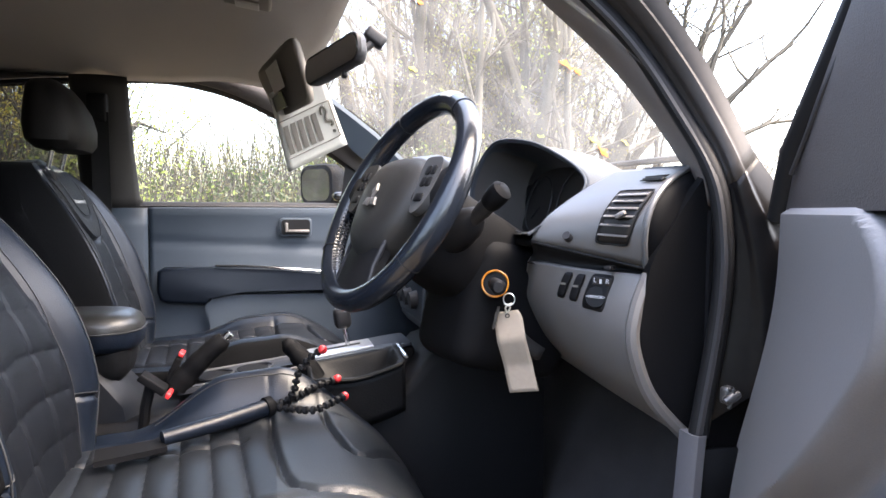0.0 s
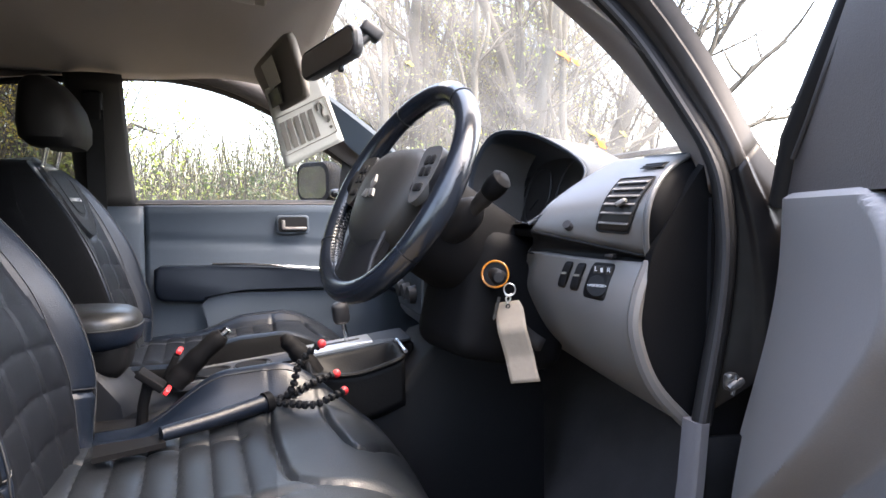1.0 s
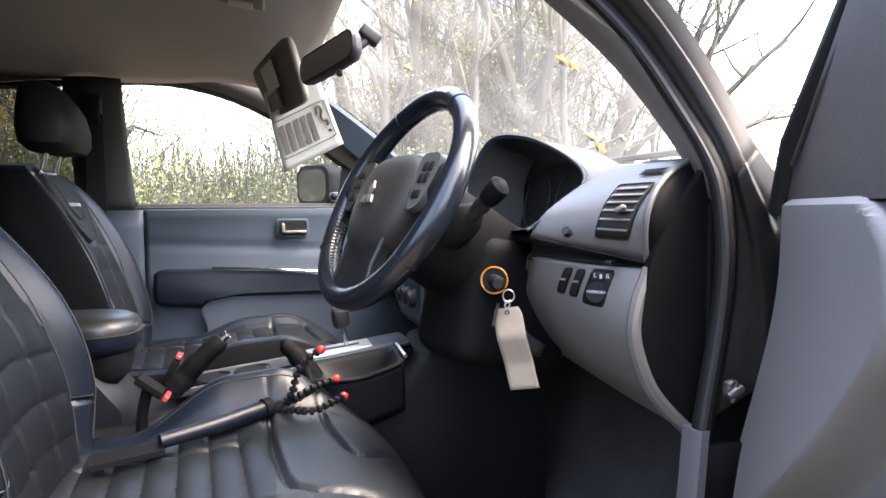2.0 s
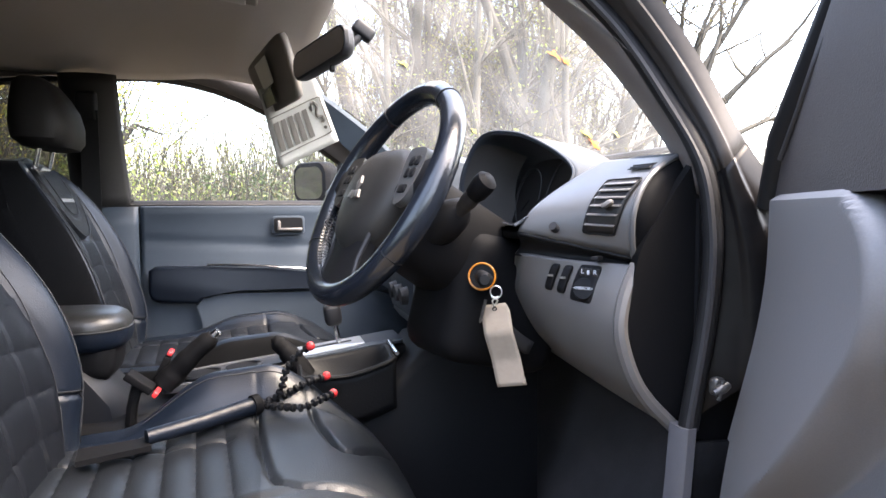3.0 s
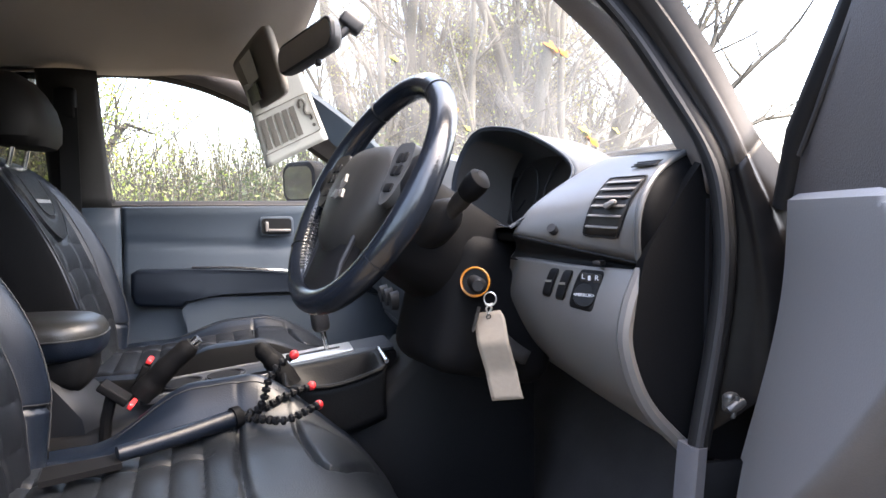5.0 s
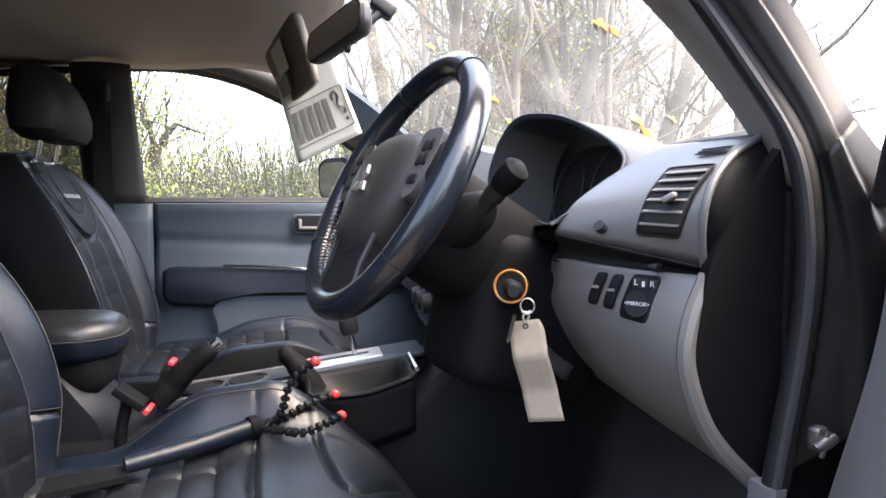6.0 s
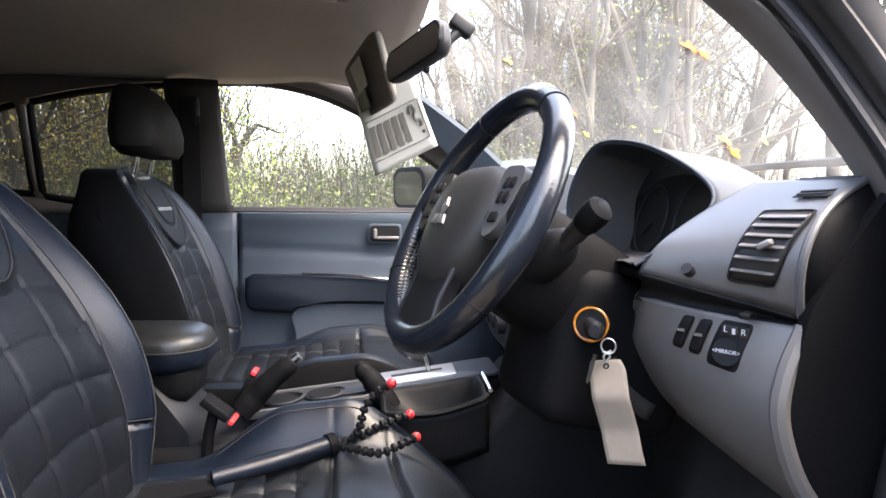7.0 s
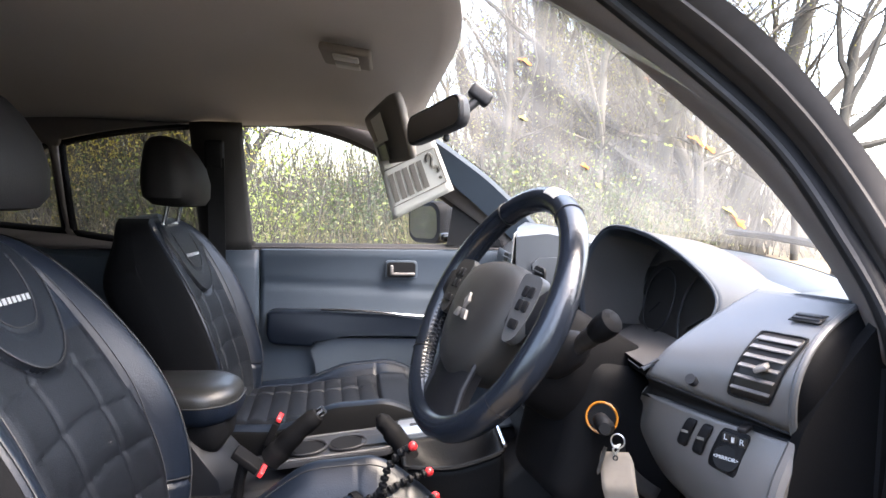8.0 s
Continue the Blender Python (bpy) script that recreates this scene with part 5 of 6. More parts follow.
def worn(u, v):
    q, a = radians(68 + 15 * u), radians(-25 + 115 * v)
    d = WR * math.cos(q) + WU * math.sin(q)
    r = table(math.degrees(q) / 3.75, [(i, rad[i]) for i in range(96)])[0] + 0.0006 - 0.0016 * max(abs(2 * u - 1), abs(2 * v - 1)) ** 6
    return WC + d * (rim_r + r * math.cos(a)) + WN * r * math.sin(a)


sheet("worn_patch", worn, 10, 12, WORN, wheel, 0, "pale worn patch on the rim")
for q0 in (58, 122, 215, 325):
    q = radians(q0)
    c = wp(rim_r * math.cos(q), rim_r * math.sin(q))
    d = WR * math.cos(q) + WU * math.sin(q)
    loop = [c + (d * math.cos(a) + WN * math.sin(a)) * 0.0178 for a in (2 * math.pi * i / 20 for i in range(20))]
    part("rim_seam", tube_bm(loop, 0.0011, 5, closed=True), BLACK, wheel)
lace = []
for i in range(34):
    for q0, a0, q1, a1 in ((150 + 2.6 * i, 150, 152.6 + 2.6 * i, 205), (152.6 + 2.6 * i, 150, 150 + 2.6 * i, 205)):
        ends = []
        for q, a in ((radians(q0), radians(a0)), (radians(q1), radians(a1))):
            d = WR * math.cos(q) + WU * math.sin(q)
            ends.append(WC + d * (rim_r + 0.0188 * math.cos(a)) + WN * 0.0188 * math.sin(a))
        lace.append(tube_bm([ends[0], ends[0].lerp(ends[1], 0.5) - (WC - ends[0]).normalized() * -0.0006, ends[1]], 0.0007, 4))
part("rim_lacing", join(*lace), STITCH, wheel, "cross-stitched lacing on the rim")
pad = []
for out, s in ((-0.035, 0.92), (0.0, 1.0), (0.014, 0.98), (0.026, 0.88), (0.034, 0.66), (0.037, 0.35)):
    pad.append([wp(s * x, s * y * 1.12 - 0.018, out - 0.008) for x, y in [(p.x, p.y) for p in smooth_path([(-0.088, 0.05, 0), (-0.045, 0.074, 0), (0.045, 0.074, 0), (0.088, 0.05, 0), (0.092, 0.0, 0), (0.06, -0.055, 0), (0.0, -0.078, 0), (-0.06, -0.055, 0), (-0.092, 0.0, 0)], 5, True)]])
part("airbag_pad", loft_bm(pad), HUB, wheel, "dark airbag cover")
for sg in (-1, 1):
    sp = [[wp(sg * x, y + dy, o) for dy, o in ((-h, -0.02), (h, -0.02), (h, 0.006), (h * 0.6, 0.014), (-h * 0.6, 0.014), (-h, 0.006))] for x, y, h in ((0.06, 0.012, 0.040), (0.10, 0.014, 0.034), (0.135, 0.016, 0.028), (0.165, 0.016, 0.026))]
    spk = part("spoke", loft_bm(sp), BLACK, wheel)
    tr = smooth_path([(0.080, 0.050, 0), (0.105, 0.056, 0), (0.130, 0.050, 0), (0.137, 0.020, 0), (0.128, -0.020, 0), (0.103, -0.030, 0), (0.090, 0.0, 0)], 4, True)
    # The far trim takes the hub's darker colour to stand in for shade.
    part("spoke_trim", loft_bm([[wp(sg * p.x, p.y, o) for p in tr] for o in (0.004, 0.0135, 0.0150)]), SPOKE if sg > 0 else HUB, spk, "grey satin spoke trim" if sg > 0 else "spoke trim darkened for the shade on that side")
    for k in range(2):
        for j in range(2):
            c = wp(sg * (0.104 + 0.015 * j), 0.034 - 0.018 * k, 0.0140)
            part("button", prism_bm(rounded(0.012, 0.014, 0.003), frame_from(c, WR, WU), 0.003, 0.001), BLACK, spk)
    c = wp(sg * 0.111, -0.008, 0.0140)
    part("button", prism_bm(rounded(0.022, 0.012, 0.003), frame_from(c, WR, WU), 0.003, 0.001), BLACK, spk)
    part("lower_edge", tube_bm([wp(sg * 0.060, -0.055, 0.008), wp(sg * 0.054, -0.11, 0.006), wp(sg * 0.062, -0.150, 0.002)], [0.004, 0.004, 0.003], 8), DARK, wheel)
lo = [[wp(x, y, o + d) for x, d in ((-h, -0.014), (-h, 0.0), (-h * 0.7, 0.008), (h * 0.7, 0.008), (h, 0.0), (h, -0.014))] for y, h, o in ((-0.05, 0.062, 0.006), (-0.08, 0.056, 0.005), (-0.115, 0.052, 0.003), (-0.15, 0.062, 0.0), (-0.162, 0.070, -0.002))]
part("lower_spoke", loft_bm(lo), BLACK, wheel, "broad black lower spoke")
badge = part("badge", prism_bm([(0, 0), (0.0075, 0.012), (0, 0.024), (-0.0075, 0.012)], frame_from(wp(0, -0.016, 0.031), WR, WU), 0.004, 0.0015), SILVER, wheel, "plain silver badge of three lozenges")
for turn in (120, 240):
    m = frame_from(wp(0, -0.016, 0.031), WR, WU) @ Matrix.Rotation(radians(turn), 4, "Z")
    part("badge_piece", prism_bm([(0, 0), (0.0075, 0.012), (0, 0.024), (-0.0075, 0.012)], m, 0.004, 0.0015), SILVER, badge)

column = thing("steering_column", "black steering column shroud with stalks and ignition", "steering column", wp(0, 0, -0.1))
cs = [[wp(x * s, y * s + yo, -d) for x, y in [(p.x, p.y) for p in smooth_path([(-0.075, 0.03, 0), (-0.045, 0.055, 0), (0.045, 0.055, 0), (0.075, 0.03, 0), (0.085, -0.03, 0), (0.06, -0.075, 0), (0.0, -0.085, 0), (-0.06, -0.075, 0), (-0.085, -0.03, 0)], 4, True)]] for d, s, yo in ((0.025, 0.85, 0.0), (0.04, 1.0, 0.0), (0.12, 1.05, -0.005), (0.22, 1.1, -0.01))]
part("shroud", loft_bm(cs), COLUMN, column)
part("stalk", tube_bm(smooth_path([wp(0.118, 0.004, -0.071), wp(0.135, 0.017, -0.069), wp(0.150, 0.028, -0.066)], 5), [0.0105] * 5 + [0.012] * 5 + [0.0125], 14), BOLSTER, column, "dark indicator stalk")
part("switch_pod", loft_bm([[wp(x + 0.6 * r * math.cos(a) * 0.3, y + r * math.sin(a), -0.074 + r * math.cos(a)) for a in (2 * math.pi * i / 16 for i in range(16))] for x, y, r in ((0.05, -0.022, 0.036), (0.09, -0.012, 0.032), (0.115, 0.0, 0.024), (0.124, 0.008, 0.014))]), BLACK, column)
part("stalk_knob", tube_bm([wp(0.147, 0.026, -0.066), wp(0.152, 0.030, -0.066), wp(0.163, 0.039, -0.064), wp(0.171, 0.046, -0.063), wp(0.175, 0.049, -0.063)], [0.0126, 0.0145, 0.0160, 0.0150, 0.0085], 18), COLUMN, column)
part("stalk", tube_bm(smooth_path([wp(-0.06, 0.02, -0.065), wp(-0.12, 0.035, -0.065), wp(-0.17, 0.047, -0.063)], 5), [0.009] * 10 + [0.011], 12), DARK, column)

# ignition, key and tag
KEY = Vector((0.180, -0.542, 1.074))
lock = part("ignition", tube_bm([KEY - Vector((-0.45, -0.87, 0.14)) * 0.06, KEY - Vector((-0.45, -0.87, 0.14)) * 0.004], 0.0175, 20), BLACK, column)
kd = Vector((-0.45, -0.87, 0.14)).normalized()
ka, kb = kd.cross(Vector((0, 0, 1))).normalized(), None
kb = ka.cross(kd)
part("ignition_ring", tube_bm([KEY + (ka * math.cos(q) + kb * math.sin(q)) * 0.0188 for q in (2 * math.pi * i / 36 for i in range(36))], 0.0016, 8, closed=True), ORANGE, lock, "translucent orange ring round the lock")
keys = thing("key", "ignition key with ring, white string and a blank buff tag", "key", KEY)
K0 = KEY + kd * 0.02 + Vector((0.008, -0.004, -0.006))
part("key_head", tube_bm([KEY + kd * 0.004, KEY + kd * 0.012, K0 + kd * 0.008, K0 + kd * 0.016], [0.006, 0.009, 0.011, 0.007], 12), BLACK, keys)
RING = K0 + Vector((0.012, -0.006, -0.016))
part("key_ring", tube_bm([RING + (Vector((0.8, -0.5, 0)) * math.cos(q) + Vector((0, 0, 1)) * math.sin(q)) * 0.0085 for q in (2 * math.pi * i / 24 for i in range(24))], 0.0009, 6, closed=True), BRUSHED, keys)
TAG = Vector((0.193, -0.556, 1.036))
for k, off in enumerate((Vector((0.002, 0.001, 0)), Vector((-0.002, 0, 0)))):
    part("string", tube_bm(smooth_path([RING + Vector((0, 0, -0.008)), RING.lerp(TAG, 0.4) + off * 2.5, RING.lerp(TAG, 0.7) - off * 2, TAG + Vector((0, 0, -0.006)) + off], 5), 0.0013, 5), WHITE, keys)
tr_ = Vector((0.79, -0.59, 0.17))


def tag_point(u, v):
    w = 0.042
    h = 0.116
    x = (u - 0.5) * w * (1 if v > 0.08 else 0.8 + 0.2 * v / 0.08)
    bend = 0.015 * max(0.0, 1 - abs(v - 0.34) / 0.34) + 0.016 * max(0.0, v - 0.34)
    return TAG + tr_ * (x + 0.030 * v + 0.001 * math.sin(6 * v)) + Vector((0, 0, -h * v)) + Vector((-0.6, -0.8, 0)) * bend


sheet("tag", tag_point, 8, 20, CARD, keys, 0.0006, "blank buff card tag, creased")
part("tag_eyelet", tube_bm([tag_point(0.5, 0.055) + Vector((-0.0008, -0.001, 0)) + (tr_ * math.cos(q) + Vector((0, 0, 1)) * math.sin(q)) * 0.0028 for q in (2 * math.pi * i / 14 for i in range(14))], 0.0008, 5, closed=True), BLACK, keys)
for dx in (0.004,):
    part("spare_key", prism_bm([(-0.0022, 0), (0.0022, 0), (0.002, -0.030), (0, -0.034), (-0.002, -0.030)], frame_from(RING + Vector((-0.014 + dx, 0.012, -0.012)), (0.5, -0.86, 0), (0.35, 0.2, 1)), 0.0018), GREASE, keys)

# ---- header: mirror, visor, hanging card, roof lamp ----
rv = thing("rear_view_mirror", "black rear-view mirror on a windscreen stalk", "mirror", (0.0, 0, 1.5))
mf = frame_from((0.001, -0.002, 1.500), (0.096, -0.197, 0.030), (0.0, 0.02, 1))
part("housing", loft_bm([[mf @ Vector((x * s, y * s, d)) for x, y in rounded(0.222, 0.064, 0.026, 6)] for d, s in ((0.002, 0.97), (-0.004, 1.0), (-0.018, 0.97), (-0.032, 0.8), (-0.038, 0.5))]), DARK, rv)
part("mirror_glass", prism_bm(rounded(0.208, 0.052, 0.022, 6), mf @ Matrix.Translation((0, 0, 0.002)), 0.0015), MIRROR, rv, "mirror glass")
part("dip_lever", box_bm(mf @ Vector((0.03, -0.04, -0.012)), (0.012, 0.02, 0.014), 0.004), DARK, rv)
part("stalk", tube_bm([mf @ Vector((0.01, 0.0, -0.03)), Vector((0.07, 0.0, 1.525)), Vector((0.105, 0.012, 1.56))], [0.010, 0.009, 0.012], 10), DARK, rv)
part("foot", box_bm((0.098, 0.008, 1.556), (0.05, 0.035, 0.03), 0.008, (0, 35, 0)), DARK, rv)

visor = thing("sun_visor", "dark brown-grey sun visor folded down with a pale sticker", "sun visor", (-0.1, 0.33, 1.5))
VNT, VNB, VFB, VFT = Vector((-0.075, 0.15, 1.588)), Vector((-0.034, 0.15, 1.432)), Vector((-0.10, 0.50, 1.440)), Vector((-0.16, 0.50, 1.565))
vn = (VNB - VNT).cross(VFT - VNT).normalized()


def visor_pt(u, v):
    u2 = 0.5 + (u - 0.5) * (1 - 0.10 * abs(2 * v - 1) ** 6)
    v2 = 0.5 + (v - 0.5) * (1 - 0.06 * abs(2 * u - 1) ** 6)
    return VNT.lerp(VFT, u2).lerp(VNB.lerp(VFB, u2), v2)


if vn.x > 0:
    vn = -vn
sheet("visor_panel", visor_pt, 16, 12, VISOR, visor, 0.016)
part("sticker", loft_bm([[visor_pt(u, v) + vn * d for u, v in ((0.30, 0.18), (0.62, 0.18), (0.62, 0.62), (0.30, 0.62))] for d in (0.0175, 0.0183)]), LABEL, visor, "pale warning sticker, unreadable")
part("vanity_lid", loft_bm([[visor_pt(u, v) + vn * d for u, v in ((0.40, 0.66), (0.80, 0.66), (0.80, 0.92), (0.40, 0.92))] for d in (0.0175, 0.0205)]), DARK, visor)

card = thing("price_card", "white card with dark stripes hung beside the visor", "card", (0, 0.45, 1.4))
CTL, CTR, CBR, CBL = Vector((-0.111, 0.42, 1.430)), Vector((0.034, 0.40, 1.502)), Vector((0.096, 0.50, 1.374)), Vector((-0.074, 0.50, 1.288))


def card_pt(u, v, out=0.0):
    return CBL.lerp(CBR, u).lerp(CTL.lerp(CTR, u), v) + Vector((-0.15, -0.85, -0.5)).normalized() * out


sheet("board", lambda u, v: card_pt(u, 1.42 * v), 10, 14, WHITE, card, -0.002)
for k in range(5):
    u0 = 0.10 + 0.125 * k
    part("stripe", loft_bm([[card_pt(u, v, d) for u, v in ((u0, 0.28), (u0 + 0.085, 0.28), (u0 + 0.085, 0.80), (u0, 0.80))] for d in (0.004, 0.005)]), PRINT, card)
fr = smooth_path([card_pt(u, v, 0.0045) for u, v in ((0.06, 0.22), (0.5, 0.22), (0.92, 0.22), (0.95, 0.30), (0.95, 0.55), (0.95, 0.82), (0.92, 0.90), (0.5, 0.90), (0.06, 0.90))], 3)
part("border", tube_bm(fr, 0.0016, 5), PRINT, card)
sq = smooth_path([card_pt(u, v, 0.0045) for u, v in ((0.765, 0.72), (0.785, 0.82), (0.84, 0.84), (0.865, 0.75), (0.825, 0.66), (0.835, 0.58), (0.895, 0.56), (0.90, 0.48), (0.86, 0.46))], 4)
part("dot", tube_bm([card_pt(0.885, 0.35, 0.004), card_pt(0.885, 0.35, 0.0052)], 0.005, 8), PRINT, card)
part("squiggle", tube_bm(sq, 0.0035, 5), PRINT, card)

lamp = thing("roof_lamp", "switched-off roof lamp console with a pale lens", "roof lamp", (-0.2, 0, 1.63))
part("console", box_bm((-0.17, 0.0, 1.622), (0.10, 0.13, 0.016), 0.006, (0, 8, 0)), VISOR, lamp)
for y in (-0.034, 0.034):
    part("lens", box_bm((-0.17, y, 1.611), (0.05, 0.04, 0.006), 0.003, (0, 8, 0)), LENS, lamp)


# ---- outside ----
ground = sheet("ground", lambda u, v: Vector((-300 + 600 * u, -300 + 600 * v, 0.0)), 40, 40, GROUND, thick=0)
tagged(ground, "leaf-strewn brown woodland ground", "ground", kind="structure")


def leaf_bm(size, bend=0.2):
    """A lobed fallen leaf."""
    bm = bmesh.new()
    pts = []
    for i in range(25):
        q = 2 * math.pi * i / 25
        r = size * (0.50 + 0.38 * abs(math.cos(2.5 * q)) ** 1.5 + 0.16 * math.cos(q))
        pts.append(bm.verts.new((r * math.cos(q), r * math.sin(q), bend * r * math.sin(2 * q))))
    c = bm.verts.new((0, 0, 0))
    for i in range(25):
        bm.faces.new((pts[i], pts[(i + 1) % 25], c))
    return bm


def screen_point(u, v):
    return cowl(u).lerp(header(u), v) + Vector((0.02, 0, 0.03)) * math.sin(math.pi * v)


def fallen_leaf(u, v, size, mat, turn, label):
    p = screen_point(u, v)
    nrm = (screen_point(u + 0.01, v) - p).cross(screen_point(u, v + 0.01) - p).normalized()
    if nrm.x < 0:
        nrm = -nrm
    m = frame_from(p + nrm * 0.004, Vector((0, 1, 0)).cross(nrm), nrm.cross(Vector((1, 0, 0)))) @ Matrix.Rotation(radians(turn), 4, "Z")
    bm = leaf_bm(0.8 * size)
    bmesh.ops.transform(bm, matrix=m, verts=bm.verts)
    ob = part("fallen_leaf", bm, mat, None)
    return tagged(ob, label, "leaf", "leaves on the windscreen")




for u, v, size, mat, turn, label in (
    (-0.55, 0.40, 0.024, LEAF_ORANGE, 20, "orange fallen leaf stuck on the windscreen"),
    (-0.578, 0.372, 0.018, LEAF_ORANGE, 80, "orange fallen leaf stuck on the windscreen"),
    (0.35, 0.688, 0.020, LEAF_YELLOW, 40, "small yellow leaf stuck on the windscreen"),
    (-0.237, 0.140, 0.026, LEAF_YELLOW, 10, "yellow fallen leaf low on the windscreen"),
    (-0.225, 0.100, 0.026, LEAF_ORANGE, 60, "orange fallen leaf low on the windscreen"),
    (-0.41, 0.115, 0.014, LEAF_YELLOW, 30, "small yellow leaf low on the windscreen"),
    (0.438, 0.288, 0.016, LEAF_YELLOW, 70, "small yellow leaf stuck on the windscreen"),
    (0.388, 0.388, 0.020, LEAF_ORANGE, 15, "orange fallen leaf stuck on the windscreen"),
    (-0.275, 0.825, 0.022, LEAF_ORANGE, 50, "orange fallen leaf high on the windscreen"),
):
    fallen_leaf(u, v, size, mat, turn, label)


def add_limb(vs, fs, path, radii, n):
    base = len(vs)
    for i, p in enumerate(path):
        d = (path[min(i + 1, len(path) - 1)] - path[max(i - 1, 0)]).normalized()
        ref = Vector((0, 0, 1)) if abs(d.z) < 0.9 else Vector((1, 0, 0))
        a = d.cross(ref).normalized()
        b = d.cross(a)
        for j in range(n):
            q = 2 * math.pi * j / n
            vs.append(p + (a * math.cos(q) + b * math.sin(q)) * radii[i])
    for i in range(len(path) - 1):
        for j in range(n):
            fs.append((base + i * n + j, base + i * n + (j + 1) % n, base + (i + 1) * n + (j + 1) % n, base + (i + 1) * n + j))


def grow_limb(rng, start, way, length, radius, depth, vs, fs, tips, droop=0.0):
    k = 7 if depth < 2 else 5
    path, p, d = [start], start.copy(), way.normalized()
    for i in range(k):
        d = (d + Vector((rng.gauss(0, 0.16), rng.gauss(0, 0.16), rng.gauss(0, 0.12) + (0.06 - droop * depth)))).normalized()
        p = p + d * length / k
        path.append(p.copy())
    radii = [radius * (1 - 0.78 * i / k) for i in range(k + 1)]
    add_limb(vs, fs, path, radii, (9, 6, 4, 3, 3)[depth])
    if depth >= 4 or radius < 0.0024:
        tips.extend(path[2:])
        return
    for c in range((8, 6, 5, 3)[depth]):
        i = rng.randint(2 if depth == 0 else 1, k)
        out = Vector((rng.gauss(0, 1), rng.gauss(0, 1), rng.gauss(0.25, 0.5))).normalized()
        grow_limb(rng, path[i], (out * 0.9 + (path[i] - path[i - 1]).normalized() * 0.7), length * rng.uniform(0.42, 0.68), radii[i] * rng.uniform(0.38, 0.60), depth + 1, vs, fs, tips, droop)


def leaf_quads(rng, tips, count, size, vs, fs, spread=0.12):
    for _ in range(count):
        p = rng.choice(tips) + Vector((rng.gauss(0, spread), rng.gauss(0, spread), rng.gauss(0, spread)))
        a = Vector((rng.gauss(0, 1), rng.gauss(0, 1), rng.gauss(0, 1))).normalized()
        b = a.cross(Vector((rng.gauss(0, 1), rng.gauss(0, 1), rng.gauss(0, 1)))).normalized()
        s = size * rng.uniform(0.6, 1.3)
        k = len(vs)
        vs += [p - a * s, p + b * s * 0.5, p + a * s, p - b * s * 0.5]
        fs.append((k, k + 1, k + 2, k + 3))


def build_tree(seed, height, radius, leaves, leaf_mat, label, lean=(0, 0), bark=BARK, group="trees round the car"):
    rng = random.Random(seed)
    tree = thing("tree", label, "tree", (0, 0, 0), group)
    vs, fs, tips = [], [], []
    grow_limb(rng, Vector((0, 0, -0.05)), Vector((lean[0], lean[1], 1)), height, radius, 0, vs, fs, tips)
    link_mesh("trunk", vs, fs, bark, tree, "grey-brown bare trunk and limbs")
    if leaves:
        vs, fs = [], []
        leaf_quads(rng, tips, leaves, 0.026, vs, fs)
        link_mesh("crown", vs, fs, leaf_mat, tree, "sparse autumn leaves", smooth=False)
    return tree


def spreading_tree(label, trunk, limbs, seed, leaves=0, girth=0.15, bark=BARK_GREY):
    """A bare tree whose main limbs leave the trunk in the given directions: (height, way, length, radius)."""
    rng = random.Random(seed)
    tree = thing("tree", label, "tree", (0, 0, 0), "trees round the car")
    vs, fs, tips = [], [], []
    path = smooth_path(trunk, 6)
    top = len(path) - 1
    add_limb(vs, fs, path, [girth * (1 - 0.6 * i / top) for i in range(top + 1)], 10)
    for h, way, length, radius in limbs:
        start = min(path, key=lambda p: abs(p.z - h))
        grow_limb(rng, start.copy(), Vector(way), length, radius, 1, vs, fs, tips)
    link_mesh("trunk", vs, fs, bark, tree, "grey bare trunk with long rising limbs")
    if leaves:
        vs, fs = [], []
        leaf_quads(rng, tips, leaves, 0.03, vs, fs, 0.15)
        link_mesh("crown", vs, fs, LEAF_GREEN, tree, "a few pale leaves", smooth=False)
    return tree


TREES = [
    build_tree(11, 6.5, 0.10, 4500, LEAF_BUSH, "bare autumn tree with a few pale green leaves", (0.1, 0.15), BARK_GREY),
    build_tree(12, 7.5, 0.12, 0, LEAF_GREEN, "leafless tree with grey bark and fine twigs", (-0.2, 0.1), BARK_GREY),
    build_tree(13, 5.5, 0.07, 3500, LEAF_YELLOW, "thin autumn tree with yellow leaves", (0.2, -0.1)),
    build_tree(14, 6.0, 0.11, 2500, LEAF_BUSH, "leaning bare tree with thin branches", (0.35, 0.2), BARK_GREY),
    build_tree(15, 8.5, 0.17, 300, LEAF_YELLOW, "tall leafless tree with thick tangled limbs", (0.12, -0.2), BARK_GREY),
    build_tree(16, 8.0, 0.19, 0, LEAF_GREEN, "thick-trunked bare tree leaning over the clearing", (-0.35, 0.05), BARK_GREY),
]
rng = random.Random(5)
PLOTS = [(14.0, 10.5, 5), (17.5, 11.5, 4), (22.5, 10.0, 5), (26.0, 12.0, 4), (29.0, 12.4, 5), (11.0, 14.0, 5), (23.0, 12.5, 4), (-17.5, 7.5, 2)]
for k in range(34):
    PLOTS.append((rng.uniform(7, 31), 10.5 + 9 * rng.random(), rng.choice((0, 1, 3, 1, 0, 3))))
for k in range(4):
    PLOTS.append((rng.uniform(-24, -19), 12 + 6 * rng.random(), rng.choice((0, 1, 2))))
for k in range(16):
    PLOTS.append((rng.uniform(-70, -18), 4.5 + 7 * rng.random(), 2))
for k in range(14):
    PLOTS.append((rng.uniform(125, 280), rng.uniform(7, 16), k % 5))
used = set()
